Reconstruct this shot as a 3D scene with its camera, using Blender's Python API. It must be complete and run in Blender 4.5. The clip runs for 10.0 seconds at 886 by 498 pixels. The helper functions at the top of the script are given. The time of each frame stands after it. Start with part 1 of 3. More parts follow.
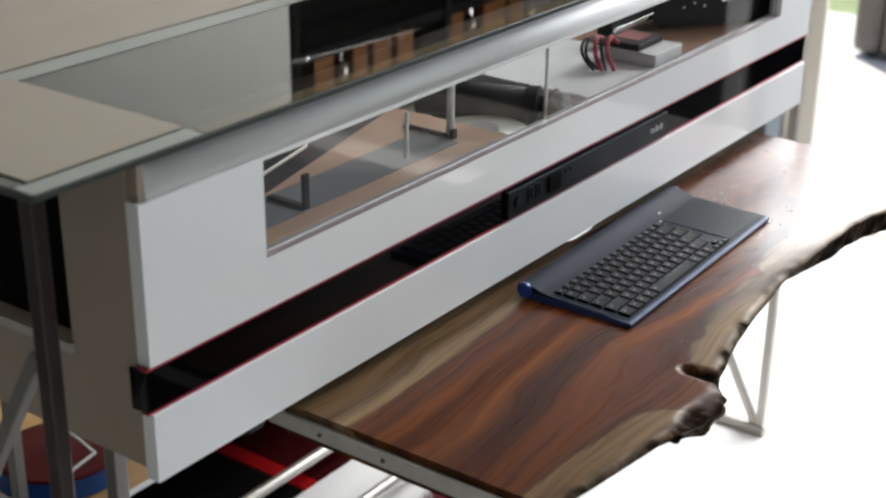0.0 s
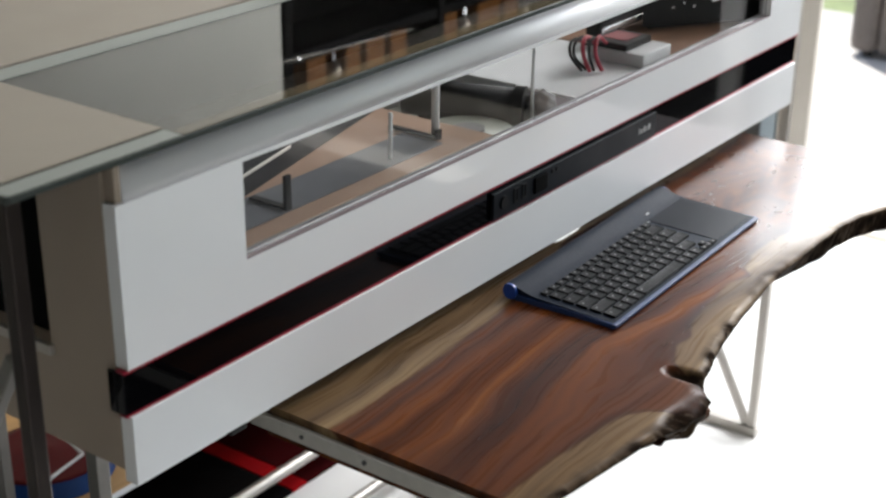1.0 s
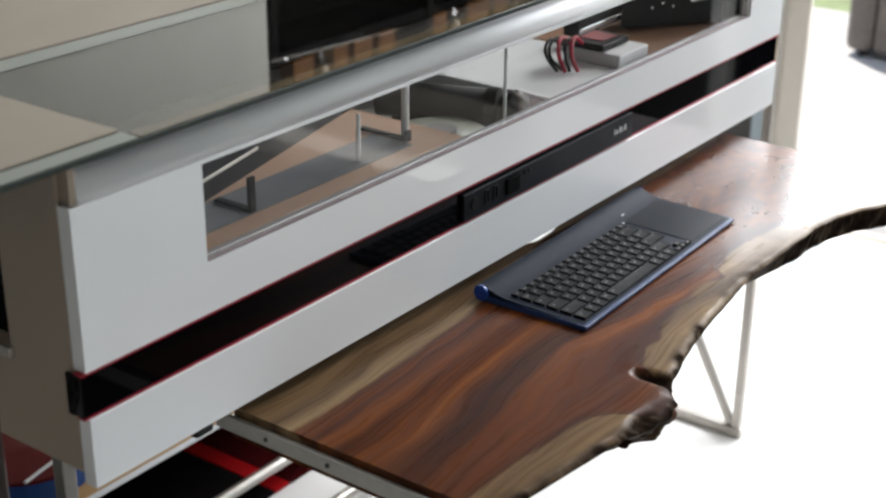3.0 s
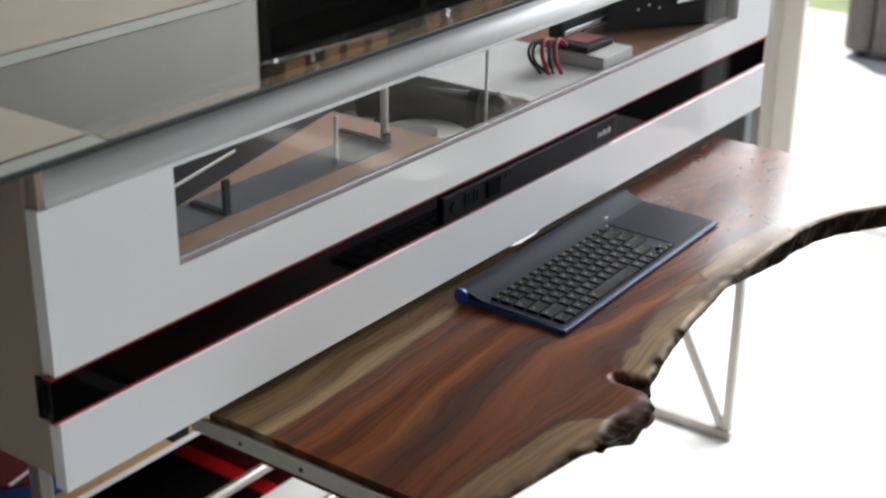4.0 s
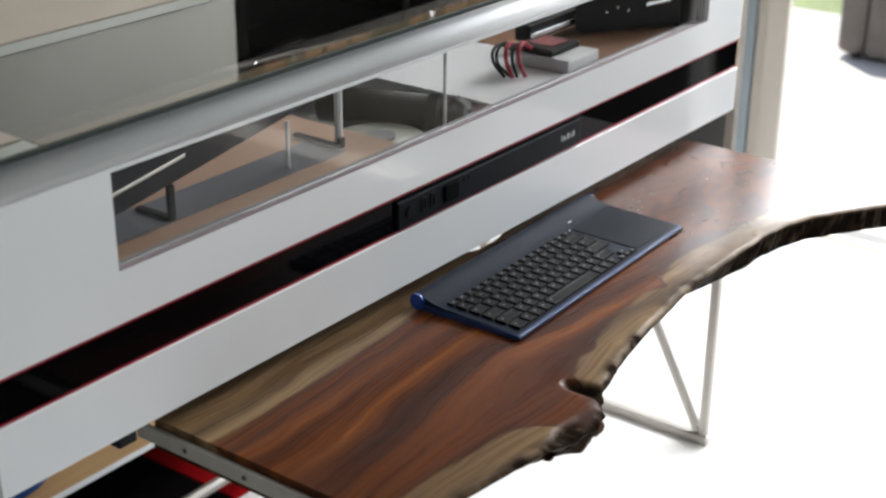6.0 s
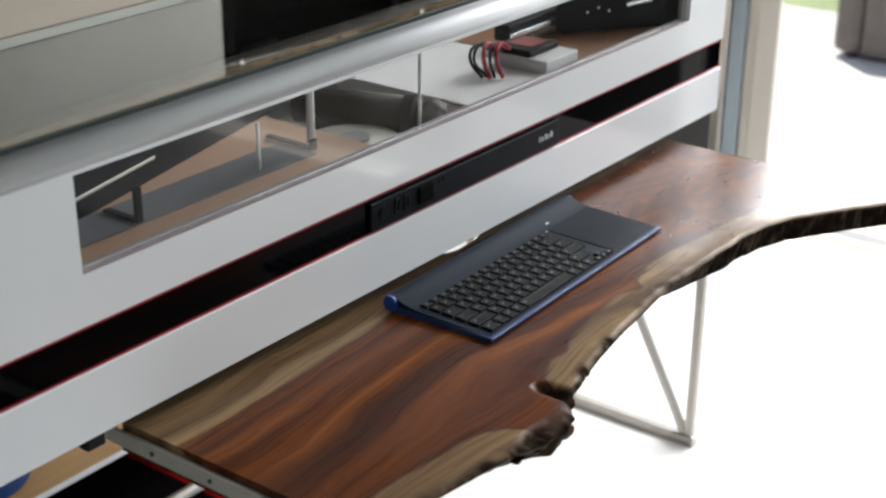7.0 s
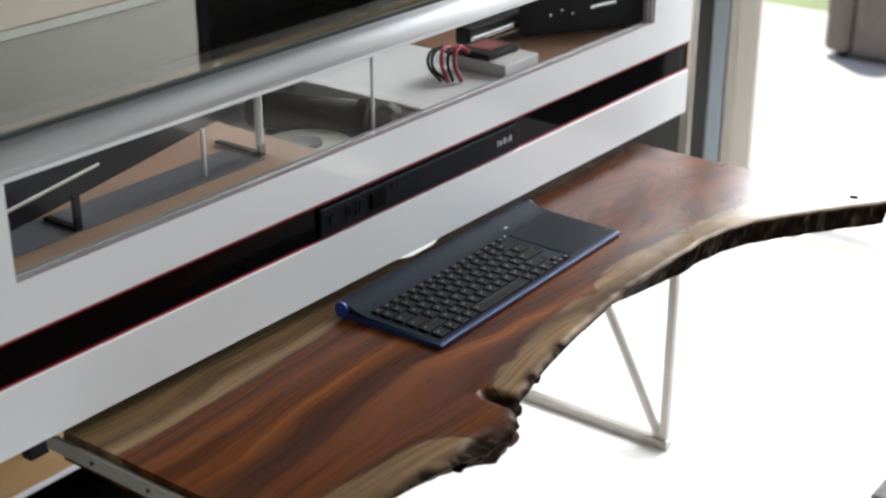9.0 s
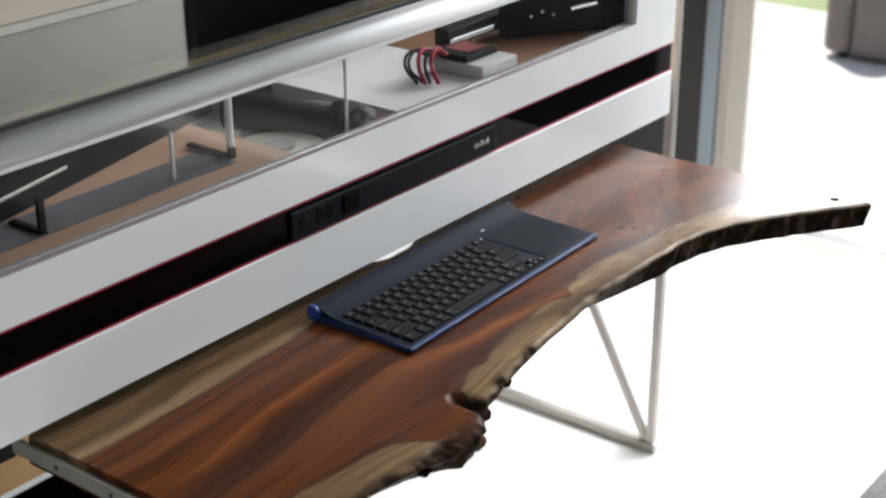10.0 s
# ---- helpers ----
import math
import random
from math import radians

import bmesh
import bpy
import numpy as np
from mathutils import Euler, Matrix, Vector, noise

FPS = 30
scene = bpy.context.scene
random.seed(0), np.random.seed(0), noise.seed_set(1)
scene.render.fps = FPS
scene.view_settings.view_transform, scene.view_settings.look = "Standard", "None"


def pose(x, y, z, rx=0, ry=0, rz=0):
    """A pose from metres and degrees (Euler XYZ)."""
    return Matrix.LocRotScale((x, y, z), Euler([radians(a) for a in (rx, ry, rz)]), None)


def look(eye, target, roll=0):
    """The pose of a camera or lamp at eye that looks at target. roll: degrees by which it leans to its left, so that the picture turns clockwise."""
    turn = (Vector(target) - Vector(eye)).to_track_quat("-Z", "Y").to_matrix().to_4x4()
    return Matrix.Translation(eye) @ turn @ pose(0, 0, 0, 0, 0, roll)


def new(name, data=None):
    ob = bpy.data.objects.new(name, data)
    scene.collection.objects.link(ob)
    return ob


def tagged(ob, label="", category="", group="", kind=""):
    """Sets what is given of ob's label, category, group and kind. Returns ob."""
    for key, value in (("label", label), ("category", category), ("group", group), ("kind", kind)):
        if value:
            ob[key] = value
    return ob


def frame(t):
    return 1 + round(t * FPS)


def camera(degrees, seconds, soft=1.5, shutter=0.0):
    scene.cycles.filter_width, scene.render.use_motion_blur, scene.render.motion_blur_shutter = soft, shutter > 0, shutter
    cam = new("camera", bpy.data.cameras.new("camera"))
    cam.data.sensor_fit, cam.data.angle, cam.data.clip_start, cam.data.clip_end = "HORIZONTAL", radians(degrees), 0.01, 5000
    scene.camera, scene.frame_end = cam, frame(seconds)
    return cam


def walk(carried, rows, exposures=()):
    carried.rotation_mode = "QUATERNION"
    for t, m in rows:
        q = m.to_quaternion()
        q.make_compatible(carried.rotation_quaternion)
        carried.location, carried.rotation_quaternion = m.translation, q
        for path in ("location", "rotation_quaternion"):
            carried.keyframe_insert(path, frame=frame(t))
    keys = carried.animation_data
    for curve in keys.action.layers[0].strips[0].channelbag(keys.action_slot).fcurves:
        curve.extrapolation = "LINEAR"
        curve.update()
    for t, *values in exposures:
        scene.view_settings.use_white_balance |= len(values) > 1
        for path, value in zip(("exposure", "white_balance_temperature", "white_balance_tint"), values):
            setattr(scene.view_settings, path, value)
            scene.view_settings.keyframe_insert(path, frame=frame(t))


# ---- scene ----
cam = camera(34.0, 10.0, soft=2.4)
cam.data.dof.use_dof, cam.data.dof.focus_distance, cam.data.dof.aperture_fstop = True, 1.72, 5.8
PATH = [
    (0, (-0.781, -0.884, 1.422), (0.709, 0.188, 0.628), 0.7),
    (0.5, (-0.772, -0.889, 1.42), (0.719, 0.183, 0.627), 0.7),
    (1, (-0.764, -0.896, 1.422), (0.724, 0.177, 0.627), 0.7),
    (1.5, (-0.754, -0.904, 1.421), (0.733, 0.172, 0.627), 0.6),
    (2, (-0.748, -0.911, 1.421), (0.739, 0.165, 0.627), 0.6),
    (2.5, (-0.742, -0.919, 1.424), (0.743, 0.159, 0.628), 0.6),
    (4, (-0.71, -0.949, 1.424), (0.768, 0.138, 0.628), 0.5),
    (4.5, (-0.696, -0.959, 1.423), (0.78, 0.131, 0.628), 0.5),
    (5, (-0.686, -0.968, 1.424), (0.789, 0.123, 0.627), 0.4),
    (5.5, (-0.674, -0.979, 1.424), (0.799, 0.115, 0.628), 0.4),
    (7, (-0.631, -1.018, 1.427), (0.834, 0.085, 0.628), 0.3),
    (7.5, (-0.617, -1.031, 1.427), (0.846, 0.076, 0.63), 0.1),
    (8, (-0.602, -1.042, 1.428), (0.858, 0.067, 0.629), 0.1),
    (8.5, (-0.59, -1.055, 1.427), (0.868, 0.058, 0.629), -0.0),
    (9, (-0.579, -1.065, 1.428), (0.878, 0.048, 0.63), -0.1),
    (9.5, (-0.561, -1.08, 1.428), (0.892, 0.039, 0.629), -0.1),
    (10, (-0.545, -1.096, 1.428), (0.904, 0.029, 0.63), -0.3),
]
walk(cam, [(t, look(eye, target, roll)) for t, eye, target, roll in PATH], [(0, 0.0), (10, 0.0)])

# ---- world, sun and area lamps ----
world = bpy.data.worlds.new("sky")
scene.world = world
world.use_nodes = True
wn = world.node_tree
sky = wn.nodes.new("ShaderNodeTexSky")
sky.sky_type, sky.sun_disc = "NISHITA", False
sky.sun_elevation, sky.sun_rotation = radians(68), radians(39)
wn.nodes["Background"].inputs["Strength"].default_value = 0.15
wn.links.new(sky.outputs[0], wn.nodes["Background"].inputs[0])

sun = new("sun", bpy.data.lights.new("sun", "SUN"))
sun.data.energy, sun.data.angle, sun.data.color = 5.0, radians(0.6), (1.0, 0.95, 0.87)
sun.matrix_world = look((6, 3.0, 10), (3.6, 0.0, 0))


def opening_lamp(eye, target, wide, high, watts, color=(1, 1, 1)):
    lamp = new("area_lamp", bpy.data.lights.new("area_lamp", "AREA"))
    lamp.data.shape, lamp.data.size, lamp.data.size_y = "RECTANGLE", wide, high
    lamp.data.energy, lamp.data.color = watts, color
    lamp.matrix_world = look(eye, target)
    return lamp


RIGHT, LEFT, BACK, NEAR, HIGH = 2.62, -2.6, 1.32, -4.2, 2.6
# Area lamp in the open doorway, standing in for the sky's light.
opening_lamp((RIGHT + 0.02, -0.10, 1.75), (0, -0.25, 1.1), 1.02, 1.6, 108, (0.97, 0.985, 1.0))
# Added fill from an unseen east window, to brighten the desk front.
opening_lamp((RIGHT + 0.02, -1.45, 1.67), (0, -1.30, 1.1), 1.46, 1.42, 18, (0.97, 0.985, 1.0))
# Added soft fill from an unseen window facing the desk.
opening_lamp((1.0, NEAR - 0.02, 1.5), (1.0, 0, 1.3), 3.0, 1.8, 12, (0.95, 0.98, 1.0))


# ---- materials ----
def mat(name, color, rough=0.5, metal=0.0, coat=0.0, vary=0.12, scale=30.0, bump=0.0, bump_scale=200.0, stretch=(1, 1, 1), spec=0.5, grime=0.0):
    m = bpy.data.materials.new(name)
    m.use_nodes = True
    n, l = m.node_tree.nodes, m.node_tree.links
    b = n["Principled BSDF"]
    b.inputs["Roughness"].default_value, b.inputs["Metallic"].default_value = rough, metal
    b.inputs["Coat Weight"].default_value, b.inputs["Coat Roughness"].default_value = coat, 0.03
    b.inputs["Specular IOR Level"].default_value = spec
    co = n.new("ShaderNodeTexCoord")
    mp = n.new("ShaderNodeMapping")
    mp.inputs["Scale"].default_value = stretch
    l.new(co.outputs["Object"], mp.inputs[0])
    a, c = n.new("ShaderNodeTexNoise"), n.new("ShaderNodeTexNoise")
    a.inputs["Scale"].default_value, a.inputs["Detail"].default_value = scale, 6
    c.inputs["Scale"].default_value, c.inputs["Detail"].default_value = scale / 9, 3
    l.new(mp.outputs[0], a.inputs["Vector"]), l.new(mp.outputs[0], c.inputs["Vector"])
    add = n.new("ShaderNodeMath")
    add.operation = "ADD"
    l.new(a.outputs["Fac"], add.inputs[0]), l.new(c.outputs["Fac"], add.inputs[1])
    r = n.new("ShaderNodeMapRange")
    r.inputs[1].default_value, r.inputs[2].default_value = 0.6, 1.4
    r.inputs[3].default_value, r.inputs[4].default_value = 1 - vary, 1 + vary
    l.new(add.outputs[0], r.inputs[0])
    mul = n.new("ShaderNodeMix")
    mul.data_type, mul.blend_type = "RGBA", "MULTIPLY"
    mul.inputs["Factor"].default_value = 1.0
    mul.inputs["A"].default_value = (*color, 1)
    l.new(r.outputs[0], mul.inputs["B"])
    l.new(mul.outputs["Result"], b.inputs["Base Color"])
    rr = n.new("ShaderNodeMapRange")
    rr.inputs[1].default_value, rr.inputs[2].default_value = 0.3, 0.7
    rr.inputs[3].default_value, rr.inputs[4].default_value = rough * 0.8, min(1.0, rough * 1.25)
    l.new(c.outputs["Fac"], rr.inputs[0]), l.new(rr.outputs[0], b.inputs["Roughness"])
    if bump:
        t, bp = n.new("ShaderNodeTexNoise"), n.new("ShaderNodeBump")
        t.inputs["Scale"].default_value = bump_scale
        bp.inputs["Strength"].default_value, bp.inputs["Distance"].default_value = bump, 0.002
        l.new(mp.outputs[0], t.inputs["Vector"]), l.new(t.outputs["Fac"], bp.inputs["Height"]), l.new(bp.outputs[0], b.inputs["Normal"])
    return m


def glass(name, tint=(0.9, 0.97, 0.94), rough=0.0, ior=1.5):
    m = bpy.data.materials.new(name)
    m.use_nodes = True
    b = m.node_tree.nodes["Principled BSDF"]
    b.inputs["Base Color"].default_value = (*tint, 1)
    b.inputs["Transmission Weight"].default_value, b.inputs["Roughness"].default_value, b.inputs["IOR"].default_value = 1.0, rough, ior
    return m


def live_wood():
    """Polished heartwood with pale sapwood along both live edges; 'sap' is the distance from the front edge, 'back' from the rear."""
    m = bpy.data.materials.new("lacquered_walnut")
    m.use_nodes = True
    n, l = m.node_tree.nodes, m.node_tree.links
    b = n["Principled BSDF"]
    co = n.new("ShaderNodeTexCoord")

    def noise_at(scale, stretch, detail=5, distort=0.0, src=None):
        mp, t = n.new("ShaderNodeMapping"), n.new("ShaderNodeTexNoise")
        mp.inputs["Scale"].default_value = stretch
        l.new(src or co.outputs["Object"], mp.inputs[0]), l.new(mp.outputs[0], t.inputs["Vector"])
        t.inputs["Scale"].default_value, t.inputs["Detail"].default_value, t.inputs["Distortion"].default_value = scale, detail, distort
        return t.outputs["Fac"]

    def math_(op, a, c):
        k = n.new("ShaderNodeMath")
        k.operation = op
        for i, v in enumerate((a, c)):
            if isinstance(v, (int, float)):
                k.inputs[i].default_value = v
            else:
                l.new(v, k.inputs[i])
        return k.outputs[0]

    def ramp(fac, stops):
        r = n.new("ShaderNodeValToRGB")
        while len(r.color_ramp.elements) < len(stops):
            r.color_ramp.elements.new(0.5)
        for e, (p, c) in zip(r.color_ramp.elements, stops):
            e.position, e.color = p, (*c, 1)
        l.new(fac, r.inputs[0])
        return r.outputs[0]

    def mix(fac, a, c, mode="MIX"):
        k = n.new("ShaderNodeMix")
        k.data_type, k.blend_type = "RGBA", mode
        for s, v in (("Factor", fac), ("A", a), ("B", c)):
            if isinstance(v, (int, float)):
                k.inputs[s].default_value = v
            elif isinstance(v, tuple):
                k.inputs[s].default_value = (*v, 1)
            else:
                l.new(v, k.inputs[s])
        return k.outputs["Result"]

    def attr(name):
        a = n.new("ShaderNodeAttribute")
        a.attribute_name = name
        return a.outputs["Fac"]

    # flow: rings bend round the knot, so the grain follows the board and swings to the front beside it
    flow = attr("flow")
    broad = noise_at(2.2, (1.0, 2.0, 1), 1)
    rings = math_("ADD", math_("MULTIPLY", flow, 1.0), math_("MULTIPLY", broad, 0.05))
    comb = n.new("ShaderNodeCombineXYZ")
    sep = n.new("ShaderNodeSeparateXYZ")
    l.new(co.outputs["Object"], sep.inputs[0])
    l.new(math_("MULTIPLY", sep.outputs[0], 0.035), comb.inputs[0]), l.new(rings, comb.inputs[1])
    streak = noise_at(30.0, (1, 1, 1), 4, 0.25, comb.outputs[0])
    # towards the far end the straight grain gives way to a cloudy swirling figure
    cloud = noise_at(11.0, (0.8, 1.5, 1), 5, 1.6)
    far = n.new("ShaderNodeMapRange")
    far.inputs[1].default_value, far.inputs[2].default_value, far.inputs[3].default_value, far.inputs[4].default_value = 0.80, 0.98, 0.0, 0.97
    l.new(sep.outputs[0], far.inputs[0])
    streak = math_("ADD", math_("MULTIPLY", streak, math_("SUBTRACT", 1.0, far.outputs[0])), math_("MULTIPLY", math_("ADD", math_("MULTIPLY", cloud, 0.6), 0.18), far.outputs[0]))
    fine = noise_at(190.0, (1, 1, 1), 4, 0.0, comb.outputs[0])
    fine = math_("ADD", math_("MULTIPLY", fine, math_("SUBTRACT", 1.0, far.outputs[0])), math_("MULTIPLY", far.outputs[0], math_("ADD", 0.36, math_("MULTIPLY", noise_at(28.0, (1, 1.4, 1), 3, 1.0), 0.25))))
    wide = noise_at(9.0, (1, 1, 1), 2, 0.1, comb.outputs[0])
    heart = ramp(streak, [(0.30, (0.023, 0.0062, 0.0026)), (0.43, (0.056, 0.0150, 0.0040)), (0.56, (0.098, 0.0282, 0.0062)), (0.70, (0.180, 0.0590, 0.0130))])
    heart = mix(0.8, heart, ramp(wide, [(0.32, (0.55, 0.51, 0.46)), (0.5, (0.92, 0.91, 0.88)), (0.7, (1.12, 1.10, 1.02))]), "MULTIPLY")
    heart = mix(0.15, heart, ramp(fine, [(0.3, (0.55, 0.5, 0.5)), (0.6, (1.15, 1.15, 1.15))]), "MULTIPLY")
    sapc = ramp(streak, [(0.25, (0.050, 0.027, 0.013)), (0.5, (0.135, 0.083, 0.042)), (0.75, (0.29, 0.195, 0.098))])
    sapc = mix(0.6, sapc, ramp(fine, [(0.3, (0.6, 0.56, 0.52)), (0.6, (1.1, 1.1, 1.1))]), "MULTIPLY")
    wob = noise_at(9.0, (1, 1, 1), 4)
    edge = math_("ADD", attr("sap"), math_("MULTIPLY", math_("SUBTRACT", wob, 0.5), 0.018))
    inner = n.new("ShaderNodeMapRange")
    inner.interpolation_type = "SMOOTHSTEP"
    inner.inputs[1].default_value, inner.inputs[2].default_value, inner.inputs[3].default_value, inner.inputs[4].default_value = -0.004, 0.004, 1, 0
    l.new(edge, inner.inputs[0])
    line = n.new("ShaderNodeMapRange")
    line.interpolation_type = "SMOOTHSTEP"
    line.inputs[1].default_value, line.inputs[2].default_value, line.inputs[3].default_value, line.inputs[4].default_value = 0.0, 0.014, 0.6, 0.0
    l.new(edge, line.inputs[0])
    heart = mix(line.outputs[0], heart, (0.022, 0.009, 0.006))
    color = mix(inner.outputs[0], heart, sapc)
    bark = attr("bark")
    bcol = ramp(noise_at(60.0, (1.6, 1, 0.35), 6), [(0.3, (0.006, 0.005, 0.004)), (0.55, (0.017, 0.011, 0.008)), (0.74, (0.105, 0.080, 0.060))])
    color = mix(bark, color, bcol)
    l.new(color, b.inputs["Base Color"])
    b.inputs["Roughness"].default_value = 0.32
    l.new(math_("ADD", math_("MULTIPLY", fine, 0.12), math_("ADD", math_("MULTIPLY", bark, 0.3), 0.22)), b.inputs["Roughness"])
    l.new(math_("MULTIPLY", math_("SUBTRACT", 1.0, bark), 0.05), b.inputs["Specular IOR Level"])
    b.inputs["Coat Roughness"].default_value = 0.23
    nose = n.new("ShaderNodeAttribute")
    nose.attribute_name = "gloss"
    polish = math_("MULTIPLY", nose.outputs["Fac"], math_("ADD", 1.0, math_("MULTIPLY", far.outputs[0], 2.6)))
    l.new(math_("MULTIPLY", polish, math_("SUBTRACT", 0.20, math_("MULTIPLY", bark, 0.19))), b.inputs["Coat Weight"])
    return m


WHITE = mat("white_lacquer", (0.84, 0.845, 0.85), 0.22, coat=1.0, vary=0.02, scale=8)
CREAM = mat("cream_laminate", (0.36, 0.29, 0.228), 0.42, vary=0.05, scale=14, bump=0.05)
BEIGE = mat("beige_board", (0.25, 0.215, 0.175), 0.5, vary=0.05, scale=20)
SILVER = mat("brushed_aluminium", (0.84, 0.84, 0.85), 0.34, 0.12, vary=0.05, scale=40, stretch=(0.05, 1, 1))
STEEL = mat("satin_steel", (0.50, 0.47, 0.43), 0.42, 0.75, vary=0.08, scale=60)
CHROME = mat("chrome", (0.85, 0.85, 0.86), 0.10, 1.0, vary=0.03)
RAIL = mat("zinc_rail", (0.56, 0.54, 0.50), 0.42, 0.85, vary=0.10, scale=90)
GLOSSBLACK = mat("gloss_black_acrylic", (0.002, 0.002, 0.0025), 0.04, vary=0.1, spec=0.16)
MAUVE = mat("mauve_grey_lip", (0.20, 0.16, 0.165), 0.75, vary=0.1, spec=0.1)
HOSE = mat("black_glossy_sleeve", (0.006, 0.006, 0.008), 0.45, spec=0.12, vary=0.2, scale=60, bump=0.15, bump_scale=120)
# Darker copies of the satin steel, with the left side's shade in the colour.
SHADESTEEL = mat("shaded_satin_steel", (0.050, 0.040, 0.036), 0.30, 0.8, vary=0.12, scale=60)
DIMSTEEL = mat("dimmed_steel", (0.20, 0.19, 0.175), 0.36, 0.7, vary=0.1, scale=60)
BLACK = mat("matt_black", (0.004, 0.004, 0.0045), 0.5, spec=0.2, vary=0.2, scale=80, bump=0.05)
VOID = mat("black_mesh", (0.003, 0.003, 0.003), 0.8, vary=0.2, spec=0.05)
BAY = mat("anthracite_anodised", (0.009, 0.011, 0.014), 0.42, 0.0, vary=0.08, scale=150, spec=0.1)
RED = mat("red_trim", (0.30, 0.006, 0.026), 0.35, vary=0.08)
WOOD = live_wood()
OAK = mat("pale_oak", (0.46, 0.27, 0.11), 0.45, vary=0.22, scale=60, stretch=(0.08, 1, 1), bump=0.1)
TAN = mat("tan_board", (0.33, 0.21, 0.145), 0.5, vary=0.10, scale=40, stretch=(0.1, 1, 1))
BROWN = mat("brown_veneer", (0.20, 0.105, 0.06), 0.4, vary=0.2, scale=40, stretch=(0.1, 1, 1))
GREYPLATE = mat("grey_plate", (0.20, 0.20, 0.205), 0.4, vary=0.08)
SLATE = mat("slate_mat", (0.11, 0.115, 0.13), 0.5, vary=0.15, scale=60)
PALEOLIVE = mat("pale_olive_plastic", (0.33, 0.34, 0.29), 0.4, vary=0.1)
DULLMETAL = mat("dull_bronze", (0.30, 0.26, 0.22), 0.16, 1.0, vary=0.2, scale=30)
GLASS = glass("clear_glass", (0.97, 0.975, 0.97), 0.0, 1.40)
TOPGLASS = glass("smoked_glass", (0.20, 0.19, 0.175))
FROST = mat("frosted_border", (0.20, 0.215, 0.195), 0.35, vary=0.05)
GLOSSTAN = mat("glossy_tan", (0.085, 0.068, 0.045), 0.04, vary=0.06, spec=0.5)
GREEN_EDGE = mat("ground_glass_edge", (0.035, 0.045, 0.04), 0.3, vary=0.05)
ACRYLIC = mat("frosted_acrylic", (0.70, 0.71, 0.70), 0.35, vary=0.06)
NAVY = mat("navy_plastic", (0.010, 0.032, 0.110), 0.38, vary=0.05, scale=200)
BLUE = mat("bright_blue_plastic", (0.012, 0.055, 0.30), 0.3, vary=0.05)
DECK = mat("slate_plastic", (0.007, 0.011, 0.020), 0.5, spec=0.07, vary=0.05, scale=3000)
KEY = mat("black_key_plastic", (0.003, 0.003, 0.0035), 0.5, spec=0.08, vary=0.12, scale=300, bump=0.08, bump_scale=1500)
LEGEND = mat("white_print", (0.62, 0.62, 0.62), 0.5, vary=0.03)
TILE = mat("cream_marble_tile", (0.86, 0.845, 0.825), 0.22, vary=0.05, scale=5)
GROUT = mat("pale_grout", (0.80, 0.785, 0.765), 0.8, vary=0.08)
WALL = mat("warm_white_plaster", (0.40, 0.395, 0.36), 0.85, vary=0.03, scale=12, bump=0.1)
# Dark colour for the unseen walls, chosen to hold back bounced light.
LOWBOUNCE = mat("low_bounce_plaster", (0.10, 0.093, 0.086), 0.8, vary=0.04, scale=12, bump=0.1)
CEIL = mat("white_ceiling_paint", (0.80, 0.79, 0.77), 0.9, vary=0.02)
DARKWALL = mat("charcoal_panel", (0.042, 0.041, 0.038), 0.5, vary=0.12, scale=20)
JAMB = mat("beige_jamb", (0.58, 0.54, 0.48), 0.55, vary=0.04)
ALU = mat("blue_grey_aluminium", (0.33, 0.39, 0.43), 0.4, 0.4, vary=0.05)
PAVE = mat("pale_terrace_stone", (0.68, 0.66, 0.63), 0.8, vary=0.10, scale=6, bump=0.1)
GRASS = mat("grass", (0.30, 0.36, 0.18), 0.9, vary=0.4, scale=50)
WICKER = mat("grey_brown_wicker", (0.17, 0.145, 0.13), 0.6, vary=0.35, scale=120, bump=0.5, bump_scale=220)
CARPET = mat("black_rug_pile", (0.003, 0.002, 0.002), 0.95, spec=0.05, vary=0.3, scale=200, bump=0.5, bump_scale=700)
REDPILE = mat("red_rug_pile", (0.30, 0.004, 0.006), 0.95, spec=0.05, vary=0.2, scale=200, bump=0.5, bump_scale=700)
MAROON = mat("maroon_rug_pile", (0.035, 0.001, 0.0015), 0.95, spec=0.05, vary=0.25, scale=200, bump=0.5, bump_scale=700)
SHRED = mat("dark_red_lacquer", (0.075, 0.002, 0.003), 0.5, spec=0.15, vary=0.1)
SHBLUE = mat("deep_blue_lacquer", (0.008, 0.045, 0.17), 0.35, spec=0.25, vary=0.2, scale=20)
COPPER = mat("brown_box", (0.13, 0.055, 0.016), 0.6, vary=0.35, scale=20, spec=0.05)
AMBER = mat("amber_leather", (0.26, 0.075, 0.012), 0.5, vary=0.4, scale=30, spec=0.1)
TWEED = mat("black_white_tweed", (0.16, 0.16, 0.155), 0.95, vary=0.85, scale=160, bump=0.6, bump_scale=300)


# ---- building helpers ----
def part(name, bm, material, parent=None, label="", smooth=False):
    me = bpy.data.meshes.new(name)
    bm.to_mesh(me)
    bm.free()
    me.materials.append(material)
    if smooth:
        me.shade_smooth()
    ob = new(name, me)
    ob.parent = parent
    if label:
        tagged(ob, label)
    return ob


def thing(name, label, category, at=(0, 0, 0), group="", kind=""):
    return tagged(pin(new(name), at), label, category, group, kind)


def pin(ob, at):
    ob.location = at
    ob.empty_display_size = 0.05
    return ob


